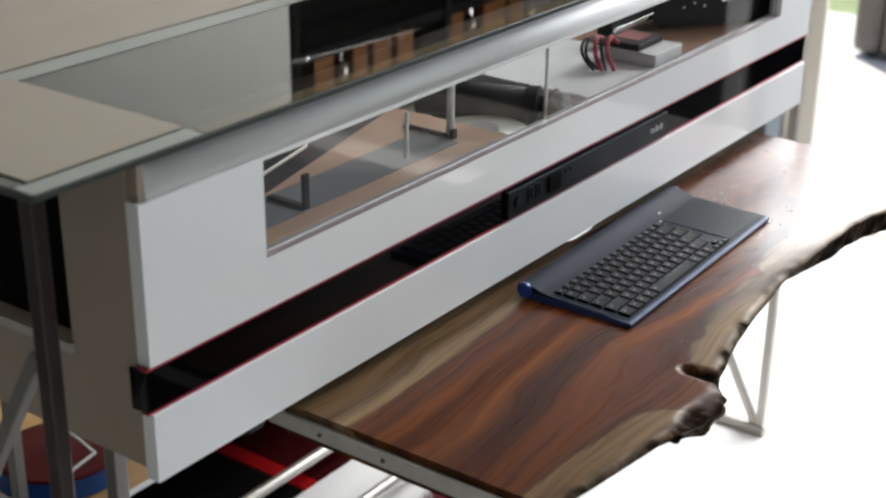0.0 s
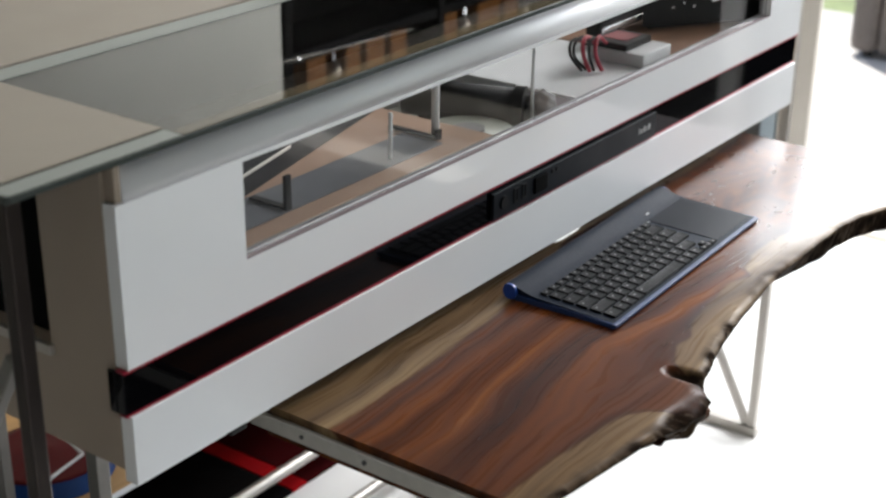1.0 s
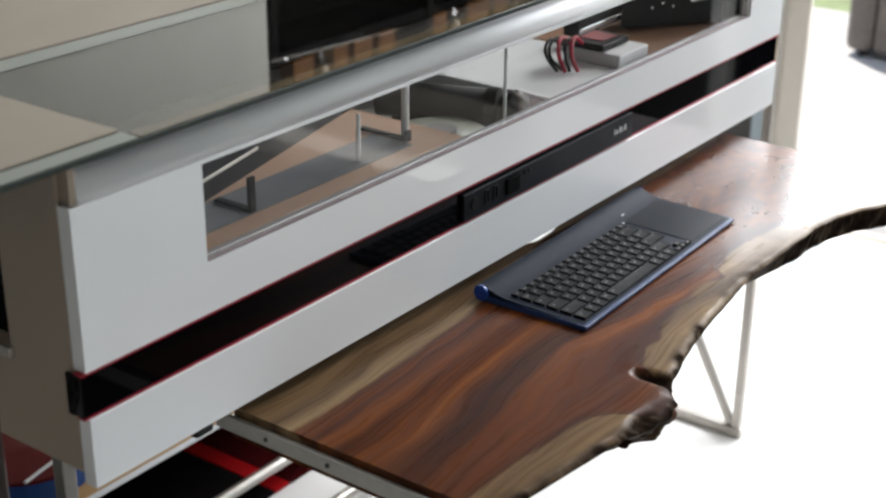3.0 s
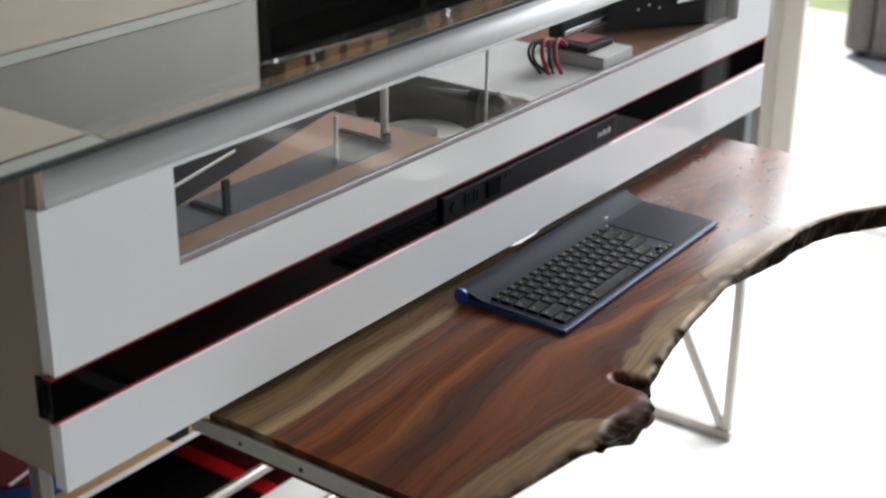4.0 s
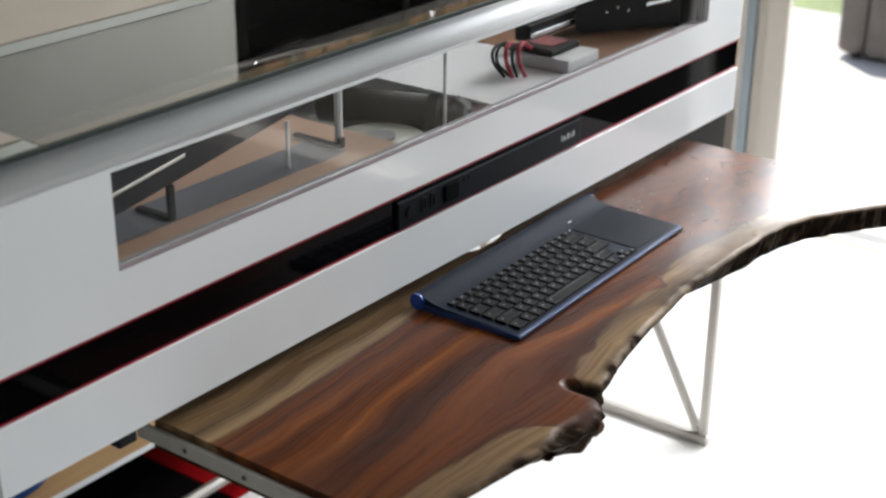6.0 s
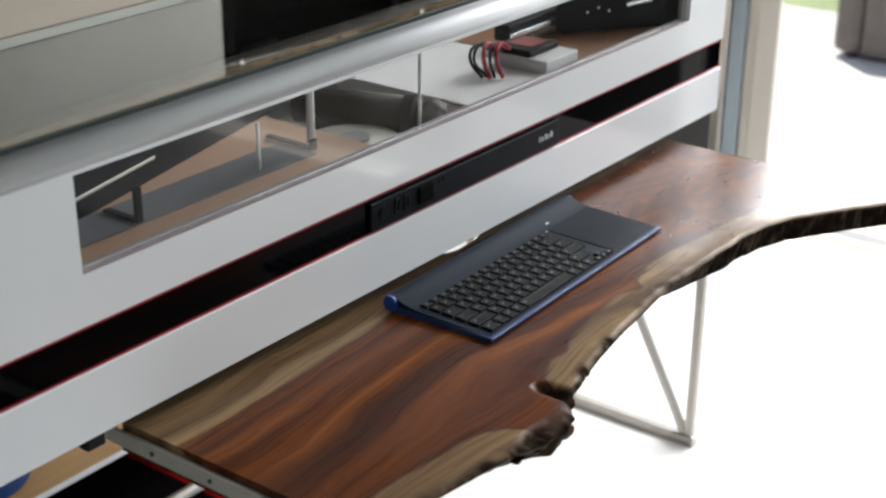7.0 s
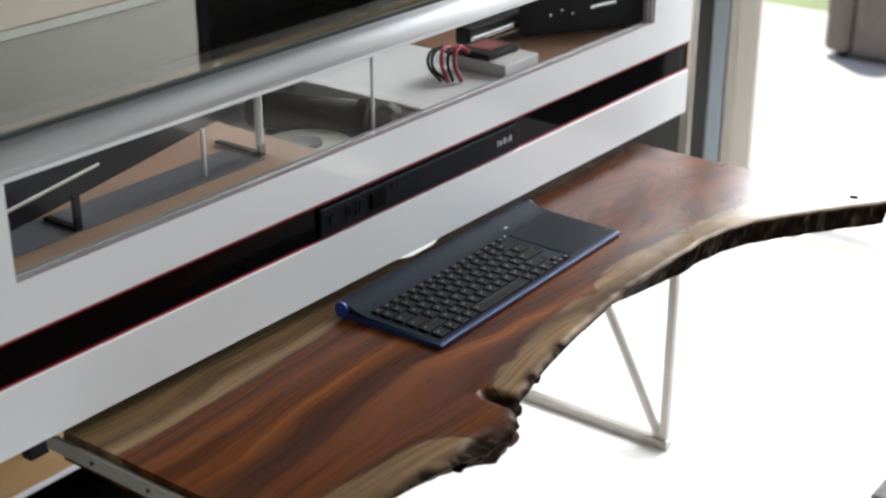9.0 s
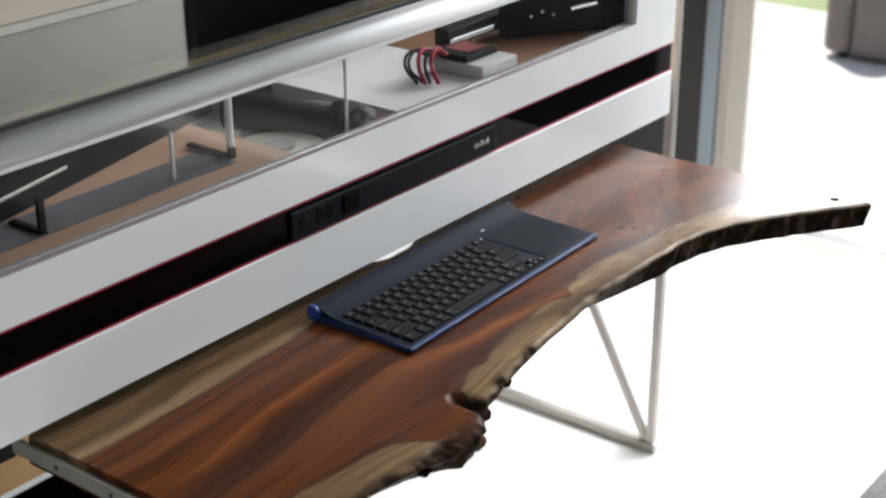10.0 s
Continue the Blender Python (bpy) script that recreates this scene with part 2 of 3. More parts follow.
def box(x0, x1, y0, y1, z0, z1, bevel=0.0, seg=2, bm=None):
    one = bmesh.new()
    bmesh.ops.create_cube(one, size=1)
    for v in one.verts:
        v.co = Vector(((x0 + x1) / 2 + v.co.x * (x1 - x0), (y0 + y1) / 2 + v.co.y * (y1 - y0), (z0 + z1) / 2 + v.co.z * (z1 - z0)))
    if bevel:
        bmesh.ops.bevel(one, geom=one.edges[:], offset=bevel, segments=seg, profile=0.5, affect="EDGES")
    if bm is None:
        return one
    me = bpy.data.meshes.new("tmp")
    one.to_mesh(me)
    one.free()
    bm.from_mesh(me)
    bpy.data.meshes.remove(me)
    return bm


def tube(a, b, r, seg=16, bm=None, caps=True):
    """A round bar from a to b."""
    a, b = Vector(a), Vector(b)
    bm = bm or bmesh.new()
    turn = (b - a).to_track_quat("Z", "Y").to_matrix().to_4x4()
    bmesh.ops.create_cone(bm, cap_ends=caps, segments=seg, radius1=r, radius2=r, depth=(b - a).length, matrix=Matrix.Translation((a + b) / 2) @ turn)
    return bm


def bar(a, b, w, bevel=0.002):
    """A square bar from a to b."""
    a, b = Vector(a), Vector(b)
    bm = box(-w / 2, w / 2, -w / 2, w / 2, -(b - a).length / 2, (b - a).length / 2, bevel)
    bm.transform(Matrix.Translation((a + b) / 2) @ (b - a).to_track_quat("Z", "Y").to_matrix().to_4x4())
    return bm


def sweep_x(profile, x0, x1):
    """A closed profile of (y, z) drawn out along x."""
    bm = bmesh.new()
    ends = [[bm.verts.new((x, y, z)) for y, z in profile] for x in (x0, x1)]
    k = len(profile)
    for i in range(k):
        bm.faces.new((ends[0][i], ends[0][(i + 1) % k], ends[1][(i + 1) % k], ends[1][i]))
    bm.faces.new(ends[0][::-1]), bm.faces.new(ends[1])
    bmesh.ops.recalc_face_normals(bm, faces=bm.faces[:])
    return bm


def rim(x0, x1, z0, z1, hx0, hx1, hz0, hz1, y0, y1, bevel=0.0):
    """A plate in the xz plane with one rectangular hole."""
    xs, zs = (x0, hx0, hx1, x1), (z0, hz0, hz1, z1)
    bm = bmesh.new()
    grid = [[[bm.verts.new((x, y, z)) for z in zs] for x in xs] for y in (y0, y1)]
    for i in range(3):
        for j in range(3):
            if (i, j) != (1, 1):
                for g in grid:
                    bm.faces.new((g[i][j], g[i + 1][j], g[i + 1][j + 1], g[i][j + 1]))
    f, b = grid
    for c in ([(0, 0), (1, 0), (2, 0), (3, 0), (3, 1), (3, 2), (3, 3), (2, 3), (1, 3), (0, 3), (0, 2), (0, 1)], [(1, 1), (2, 1), (2, 2), (1, 2)]):
        for (i, j), (p, q) in zip(c, c[1:] + c[:1]):
            bm.faces.new((f[i][j], f[p][q], b[p][q], b[i][j]))
    bmesh.ops.recalc_face_normals(bm, faces=bm.faces[:])
    return bm


# ---- the room ----
def structure(name, bm, material, label, category="wall"):
    return tagged(part(name, bm, material), label, category, kind="structure")


def wall_opening(x0, x1, y0, y1, z0, z1, hy0, hy1, hz0, hz1):
    """A wall across x with one rectangular hole."""
    bm = rim(y0, y1, z0, z1, hy0, hy1, hz0, hz1, -x1, -x0)
    bm.transform(Matrix.Rotation(radians(90), 4, "Z"))
    return bm


structure("ground", box(-60, 60, -60, 60, -0.4, -0.06), GRASS, "green lawn beyond the pale terrace", "ground")
structure("terrace", box(RIGHT + 0.1, 4.92, -6, 6, -0.3, -0.03), PAVE, "sunlit pale stone terrace outside the open door", "terrace")
structure("floor", box(LEFT, RIGHT + 0.1, NEAR, BACK, -0.2, -0.006), GROUT, "pale grout bed under cream marble tiles", "floor")
structure("wall_north", box(LEFT, RIGHT + 0.1, BACK, BACK + 0.15, -0.2, HIGH), WALL, "warm white plastered wall behind the desk")
# Added to bring the wall flush, so the bookcase casts no shade on it.
structure("wall_infill", box(LEFT, 1.449, 1.126, BACK - 0.003, -0.2, HIGH), WALL, "warm white wall face added flush with the bookcase")
# West and south walls are out of view and darkened to limit bounce.
structure("wall_west", box(LEFT - 0.15, LEFT, NEAR, BACK, -0.2, HIGH), LOWBOUNCE, "unseen side wall, dark to cut bounced light")
structure("wall_south", rim(LEFT, RIGHT + 0.1, -0.2, HIGH, -1.6, 1.6, 0.5, 2.45, NEAR - 0.15, NEAR), LOWBOUNCE, "unseen wall, dark to cut bounced light, with an added window opening")
# The window here is added out of view to hold a fill lamp.
structure("wall_east_front", wall_opening(RIGHT, RIGHT + 0.1, NEAR, -0.652, -0.2, HIGH, -2.20, -0.71, 0.95, 2.40), DARKWALL, "charcoal panelled wall with an added unseen window beyond the terrace door")
# Out of view; added so the desk front mirrors a pale band.
structure("baseboard", box(RIGHT - 0.018, RIGHT - 0.001, NEAR, -0.66, 0.0, 0.13, 0.003), JAMB, "unseen beige strip added along the foot of the charcoal wall", "baseboard")
structure("door_post", box(RIGHT - 0.02, RIGHT + 0.06, -0.648, -0.596, -0.006, HIGH, 0.006), WHITE, "pale jamb opposite the hinge side of the terrace door", "door frame")
# Out of view; added so the desk front mirrors a dark patch.
structure("dark_filler", box(RIGHT + 0.01, RIGHT + 0.06, -0.594, -0.402, 0.0, 0.93, 0.004), VOID, "unseen dark low board added beside the terrace door", "door")
structure("wall_east", box(RIGHT, RIGHT + 0.1, 0.533, BACK, -0.2, HIGH), DARKWALL, "charcoal panelled wall beside the terrace door")
structure("ceiling", box(LEFT - 0.15, RIGHT + 0.1, NEAR - 0.15, BACK + 0.15, HIGH, HIGH + 0.15), CEIL, "plain white painted ceiling", "ceiling")
structure("door_jamb", box(RIGHT - 0.02, RIGHT - 0.006, 0.399, 0.458, -0.006, HIGH, 0.004), JAMB, "beige jamb of the open terrace door", "door frame")
structure("door_stop", box(RIGHT - 0.004, RIGHT + 0.06, 0.4585, 0.489, -0.006, HIGH, 0.005), JAMB, "beige rebate of the terrace door jamb", "door frame")
structure("door_frame", box(RIGHT - 0.01, RIGHT + 0.08, 0.492, 0.532, -0.006, HIGH, 0.004), ALU, "blue-grey aluminium frame of the terrace door", "door frame")
structure("door_track", box(RIGHT, RIGHT + 0.075, -0.40, 0.410, -0.02, 0.012, 0.004), RAIL, "grey metal threshold track of the terrace door", "threshold")


def wicker_seat():
    t = thing("wicker_sofa", "grey-brown woven wicker garden sofa on the terrace", "sofa", (4.30, 0.83, -0.03))
    part("base", box(0, 0.48, -1.6, 0, 0.02, 0.36, 0.02), WICKER, t)
    part("arm", box(0, 0.48, 0.003, 0.11, 0.02, 0.62, 0.03), WICKER, t)
    part("backrest", box(0.485, 0.58, -1.6, 0.11, 0.02, 0.80, 0.03), WICKER, t)
    for y in (-1.5, 0.05):
        for x in (0.06, 0.44):
            part("foot", tube((x, y, 0), (x, y, 0.03), 0.02), BLACK, t)
    return t


wicker_seat()

# dark open bookcase against the back wall, mirrored in the glass top
def bookcase():
    x0, x1, y0, y1, top = 1.453, 2.58, 1.12, BACK - 0.004, 2.3
    t = thing("bookcase", "black open bookcase with brown boxes and metal ornaments", "bookcase", (x0, y0, 0))
    w, d = x1 - x0, y1 - y0
    for x in (0, w / 2 - 0.012, w - 0.025):
        part("upright", box(x, x + 0.025, 0, d, 0, top, 0.002), VOID, t)
    for i in range(7):
        z = 0.08 + i * 0.34
        for x in (0.0255, w / 2 + 0.0135):
            part("shelf", box(x, x + w / 2 - 0.038, 0.004, d - 0.02, z, z + 0.025, 0.002), VOID, t)
    # Rod and hooks are added to make the bright streak the glass top mirrors.
    part("rail", tube((-0.10, -0.02, 1.437), (0.42, -0.02, 1.462), 0.0009), STEEL, t, "thin steel rod added for a bright streak in the glass")
    for x, z in ((0.02, 1.4435), (0.40, 1.461)):
        part("streak_hook", tube((x, -0.022, z), (x, 0.001, z), 0.002), CHROME, t)
    part("back_board", box(0.0255, w - 0.0255, d - 0.018, d, 0.02, top - 0.004), VOID, t)
    return t


bookcase()


def storage_box(x, y, z, w, d, h, material, label):
    t = thing("storage_box", label, "box", (x, y, z), "boxes on the bookcase")
    part("body", box(0, w, 0, d, 0, h * 0.8, 0.003), material, t)
    part("lid", box(-0.003, w + 0.003, -0.003, d + 0.003, h * 0.8 + 0.0005, h, 0.003), material, t)
    return t


def metal_vase(x, y, z, w, h):
    t = thing("metal_vase", "small polished metal vase on the bookcase shelf", "vase", (x, y, z), "vases on the bookcase")
    rings = [(0.30, 0.0), (0.42, 0.06), (0.5, 0.25), (0.46, 0.42), (0.24, 0.62), (0.17, 0.80), (0.26, 1.0)]
    bm, n = bmesh.new(), 20
    grid = [[bm.verts.new((r * w * math.cos(2 * math.pi * k / n), r * w * math.sin(2 * math.pi * k / n), f * h)) for k in range(n)] for r, f in rings]
    for a, b in zip(grid, grid[1:]):
        for k in range(n):
            bm.faces.new((a[k], a[(k + 1) % n], b[(k + 1) % n], b[k]))
    bm.faces.new(grid[0][::-1])
    part("body", bm, DULLMETAL, t, "", True)
    part("lip", tube((0, 0, h - 0.002), (0, 0, h + 0.001), w * 0.28, n), CHROME, t, "bright metal lip")
    return t


def goblet(x, y, z, h):
    t = thing("metal_goblet", "small shiny goblet on the bookcase shelf", "goblet", (x, y, z), "goblets on the bookcase")
    part("foot", tube((0, 0, 0), (0, 0, 0.004), 0.018, 20), CHROME, t)
    part("stem", tube((0, 0, 0.0042), (0, 0, h * 0.5), 0.003, 12), CHROME, t)
    part("bowl", tube((0, 0, h * 0.5), (0, 0, h), 0.017, 20), DULLMETAL, t, "dull metal bowl", True)
    return t


rnd = random.Random(4)
for level in (2, 3, 4, 5):
    z = 0.08 + level * 0.34 + 0.0255
    for start in (1.49, 2.045):
        x = start
        while x < start + 0.42:
            w = rnd.uniform(0.05, 0.11)
            pick = rnd.random()
            if pick < 0.45:
                storage_box(x, 1.16, z, w, 0.11, rnd.uniform(0.10, 0.22), COPPER, "brown storage box standing on the bookcase shelf")
            elif pick < 0.62:
                storage_box(x, 1.17, z, 0.035, 0.10, rnd.uniform(0.08, 0.16), AMBER, "narrow amber leather box standing on the bookcase shelf")
                w = 0.035
            elif pick < 0.82:
                metal_vase(x + 0.03, 1.18, z, 0.055, rnd.uniform(0.10, 0.18))
                w = 0.06
            else:
                goblet(x + 0.02, 1.17, z, rnd.uniform(0.07, 0.11))
                w = 0.04
            x += w + rnd.uniform(0.012, 0.04)

# ---- the desk: a white computer case with a window, a glass top and steel legs ----
WIDE, LOW, S0, S1, W0, W1, TOP, DEEP = 1.474, 0.683, 0.757, 0.800, 0.857, 0.957, 1.000, 0.56
WX0, WX1 = 0.157, 1.352
desk = thing("computer_desk", "white lacquered desk case with black stripe, window and steel legs", "desk")
part("lower_front", box(0, WIDE, 0, 0.016, LOW, S0 - 0.0022, 0.0006), WHITE, desk)
part("upper_front", rim(0, WIDE, S1 + 0.0035, W1 + 0.004, WX0, WX1, W0, W1, 0, 0.016), WHITE, desk)
part("stripe", box(-0.004, WIDE + 0.002, 0.004, 0.014, S0, S1, 0.001), GLOSSBLACK, desk, "glossy black recessed stripe")
for z, high in ((S0 - 0.0018, 0.0014), (S1 + 0.0002, 0.0026)):
    part("red_trim", box(-0.004, WIDE + 0.002, 0.0012 if high > 0.002 else 0.0030, 0.012, z, z + high), RED, desk, "thin red edging of the stripe")
r = 0.028
arc = [(0.0008 + r - r * math.cos(a), TOP - 0.002 - r + r * math.sin(a)) for a in [i * math.pi / 2 / 10 for i in range(11)]]
part("top_trim", sweep_x([(0.0008, W1 + 0.0043)] + arc + [(0.05, TOP - 0.002), (0.05, W1 + 0.0043)], 0.012, WIDE - 0.002), SILVER, desk, "rounded silver trim above the window", True)
part("window_seal", rim(WX0 + 0.0005, WX1 - 0.0005, W0 + 0.0005, W1 - 0.0005, WX0 + 0.004, WX1 - 0.006, W0 + 0.0016, W1 - 0.006, 0.0165, 0.020), GREYPLATE, desk, "grey inner lip of the window")
pane = part("window_pane", box(WX0 + 0.001, WX1 - 0.001, 0.008, 0.012, W0 + 0.001, W1 - 0.001), GLASS, desk)
pane.visible_shadow = False
part("window_sill", box(WX0 + 0.0005, WX1 - 0.0005, 0.0006, 0.0074, W0 + 0.0003, W0 + 0.0010), MAUVE, desk, "mauve-grey lower lip of the window")


def side_panel(x, hole):
    m = Matrix.Translation((x, 0, 0)) @ Matrix.Rotation(radians(90), 4, "Z")
    bm = rim(0.017, DEEP, LOW + 0.012, TOP - 0.004, 0.104, 0.50, 0.80, 0.972, -0.018, 0) if hole else box(0.017, DEEP, -0.018, 0, LOW + 0.012, TOP - 0.004)
    bm.transform(m)
    return bm


part("stripe_return", box(-0.0045, -0.0005, 0.0145, 0.024, S0, S1, 0.001), GLOSSBLACK, desk, "black stripe folded round the corner")
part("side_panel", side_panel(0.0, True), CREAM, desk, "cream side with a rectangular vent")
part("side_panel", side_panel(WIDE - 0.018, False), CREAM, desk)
grille = part("vent", box(0.0135, 0.0165, 0.105, 0.499, 0.801, 0.971), VOID, desk, "black vent mesh")
part("vent_lip", box(-0.006, 0.0015, 0.100, 0.504, 0.789, 0.7995, 0.001), STEEL, desk)
part("bottom", box(0.0185, WIDE - 0.0185, 0.017, DEEP, LOW + 0.012, LOW + 0.03), GREYPLATE, desk)
part("lug", box(0.199, 0.224, 0.076, 0.092, 0.613, LOW + 0.0115, 0.002), BLACK, desk, "black lug under the case")
part("back", box(0.0185, WIDE - 0.0185, DEEP - 0.016, DEEP - 0.001, LOW + 0.031, TOP - 0.004), GREYPLATE, desk)

# drive-bay panel let into the stripe
BX0, BX1 = 0.579, 0.985
bay = part("bay_panel", box(BX0, BX1, -0.0015, 0.0035, S0 + 0.0025, S1 - 0.0055, 0.0012), BAY, desk, "anthracite front panel with ports")
part("power_button", tube((BX0 + 0.022, -0.0035, 0.778), (BX0 + 0.022, -0.0013, 0.778), 0.008, 24), BLACK, bay)
for x in (0.048, 0.066):
    part("usb_port", rim(BX0 + x - 0.0045, BX0 + x + 0.0045, 0.770, 0.789, BX0 + x - 0.0025, BX0 + x + 0.0025, 0.7725, 0.7865, -0.0028, -0.0013), BLACK, bay)
part("card_slot", box(BX0 + 0.088, BX0 + 0.118, -0.0045, -0.0013, 0.768, 0.790, 0.002), VOID, bay)
for x in (0.132, 0.142):
    part("audio_jack", tube((BX0 + x, -0.003, 0.786), (BX0 + x, -0.0013, 0.786), 0.0026, 12), BLACK, bay)
for x, high in ((0, 0.008), (0.0052, 0.006), (0.0080, 0.006), (0.0140, 0.008), (0.0168, 0.008), (0.0220, 0.006), (0.0275, 0.008), (0.0303, 0.008)):
    part("badge_bar", box(BX1 - 0.050 + x, BX1 - 0.050 + x + 0.0016, -0.0022, -0.0013, 0.774, 0.774 + high), LEGEND, bay, "pale badge stroke")

# legs: posts and a slanting brace standing on a floor bar, at both ends
def leg_frame(x, brace, metal=None):
    parts = [("post", (x, 0.03, 0.020), (x, 0.03, TOP - 0.012), 0.016), ("post", (x, 0.54, 0.020), (x, 0.54, TOP - 0.012), 0.016),
             ("floor_bar", (x, 0.018, 0.010), (x, 0.552, 0.010), 0.020), ("brace", (x, brace[0], brace[1]), (x, brace[2], brace[3]), 0.014)]
    for name, a, b, w in parts:
        part(name, bar(a, b, w), metal if metal and name == "post" else DIMSTEEL if metal else STEEL, desk, ("shaded steel " if metal and name == "post" else "satin steel ") + name.replace("_", " "))
    part("top_bar", bar((x, 0.018, TOP - 0.006), (x, 0.552, TOP - 0.006), 0.012), CHROME, desk)


leg_frame(1.535, (0.042, 0.022, 0.532, 0.95))
# Left frame takes the darkened copies, its shade put into the metal.
leg_frame(-0.086, (0.042, 0.84, 0.532, 0.022), SHADESTEEL)
for x, y in ((0.117, 0.20), (0.36, 0.72)):
    tagged(part("stand_post", bar((x, y, 0.0), (x, y, 0.692), 0.018), DIMSTEEL), "plain steel upright standing below the desk", "post", "steel uprights")
part("stretcher", tube((-0.08, 0.60, 0.05), (1.53, 0.60, 0.05), 0.010), STEEL, desk, "polished round stretcher near the floor")
part("stretcher", tube((-0.08, 0.452, 0.04), (1.53, 0.452, 0.04), 0.010), STEEL, desk, "polished round stretcher near the floor")
part("rear_top", box(-0.10, 1.55, 0.292, DEEP, TOP - 0.003, TOP + 0.006, 0.001), BEIGE, desk, "beige rear half of the desk top")

top = thing("glass_tabletop", "clear glass tabletop with ground green edges on the desk", "tabletop", (-0.11, -0.006, TOP - 0.0015))
sheet = part("pane", box(0.001, 1.66, 0.0015, 0.290, 0.0005, 0.0065, 0.001), TOPGLASS, top)
sheet.visible_shadow = False
part("trim_cap", box(0.004, 0.0115, 0.003, 0.05, W1 + 0.0045, TOP - 0.003, 0.001), CREAM, desk, "beige end cap of the silver trim")
part("front_edge", box(0.0, 1.661, -0.001, 0.001, 0.0012, 0.0068, 0.0006), GREEN_EDGE, top, "ground dark green glass edge")
part("left_edge", box(-0.002, 0.0005, 0.0012, 0.290, 0.0, 0.007, 0.0008), GREEN_EDGE, top)
for y0, y1, xa in ((0.002, 0.0255, 0.190), (0.258, 0.2895, 1.66)):
    part("ground_border", box(0.001, xa, y0, y1, 0.0067, 0.0071), FROST, top, "pale frosted border of the glass")
# Laid on the pane, since a tan ledge below the dark glass stays hidden.
part("tan_border", box(0.192, 1.66, 0.002, 0.019, 0.0067, 0.0071), GLOSSTAN, top, "glossy tan strip lying along the front of the glass")
pad = thing("desk_pad", "beige board with a darker edge band lying on the glass", "board", (-0.095, 0.0215, TOP + 0.0058))
part("board", box(0.0, 0.174, 0.0012, 0.240, 0, 0.0012, 0.0004), BEIGE, pad)
part("edge_band", box(0.0, 0.175, 0.0, 0.001, 0, 0.0012), BEIGE, pad)
part("edge_band", box(0.1742, 0.1752, 0.0012, 0.240, 0, 0.0012), BEIGE, pad)

# ---- inside the case, seen through window and glass ----
FLOOR_IN = LOW + 0.031


OLIVE = mat("dark_olive_plate", (0.10, 0.105, 0.088), 0.4, vary=0.1)


def inner_deck(name, x0, x1, y0, y1, z, material, label):
    return tagged(part(name, box(x0, x1, y0, y1, FLOOR_IN, z, 0.002), material), label, "board")


inner_deck("tan_deck", 0.03, 0.610, 0.024, 0.27, 0.857, TAN, "tan wooden deck inside the desk case")
inner_deck("white_deck", 0.828, 1.065, 0.030, 0.27, 0.846, WHITE, "white deck inside the desk case")
inner_deck("brown_deck", 1.068, 1.45, 0.030, 0.27, 0.846, BROWN, "brown wooden deck inside the desk case")
inner_deck("grey_deck", 0.613, 0.826, 0.030, 0.27, 0.812, OLIVE, "sunken grey deck inside the desk case")
tagged(part("grey_mat", box(0.19, 0.545, 0.052, 0.112, 0.8572, 0.8584), SLATE), "grey strip mat on the tan deck", "mat")


def cable_channel():
    t = thing("cable_channel", "black plastic cable channel on two brackets in the case", "cable channel", (0.10, 0.075, 0.8575))
    turn = Matrix.Rotation(radians(13.5), 4, "Z")

    def slanted(bm):
        bm.transform(turn)
        return bm

    part("channel", slanted(sweep_x([(0.0, 0.0), (0.034, 0.0)] + [(0.017 + 0.017 * math.cos(a), 0.066 + 0.018 * math.sin(a)) for a in [i * math.pi / 12 for i in range(13)]], 0.02, 0.575)), HOSE, t, "", True).data.set_sharp_from_angle(angle=radians(40))
    # Bright strip modelled in place of the highlight along the black sleeve.
    part("highlight_strip", slanted(box(0.03, 0.285, -0.002, -0.0004, 0.022, 0.0262, 0.001)), STEEL, t, "thin steel strip standing in for the sleeve's highlight")
    for x, near, far, up in ((0.170, -0.018, 0.030, 0.040), (0.445, -0.010, 0.060, 0.014)):
        part("bracket", box(x, x + 0.009, near, far, 0.0012, 0.005, 0.001), BLACK, t)
        part("bracket", box(x, x + 0.009, near - 0.0055, near - 0.0005, 0.0012, up, 0.001), BLACK, t)
    return t


cable_channel()


def acrylic_post(x, y, z, high, r=0.0024):
    return tagged(part("acrylic_post", tube((x, y, z), (x, y, z + high), r, 10), ACRYLIC, None, "", True), "frosted acrylic post inside the desk case", "post", "acrylic posts")


for x, y, z, high, r in ((0.463, 0.066, 0.8586, 0.055, 0.0024), (0.557, 0.072, 0.8572, 0.13, 0.0048), (0.735, 0.05, 0.812, 0.14, 0.0022)):
    acrylic_post(x, y, z, high, r)


def fan():
    t = thing("round_fan", "pale olive round fan lying on the sunken grey deck", "fan", (0.660, 0.095, 0.8125))
    bm = tube((0, 0, 0), (0, 0, 0.022), 0.062, 40)
    bmesh.ops.bevel(bm, geom=bm.edges[:], offset=0.004, segments=2, affect="EDGES")
    part("housing", bm, PALEOLIVE, t, "", True)
    part("hub", tube((0, 0, 0.022), (0, 0, 0.026), 0.02, 24), GREYPLATE, t)
    return t


fan()


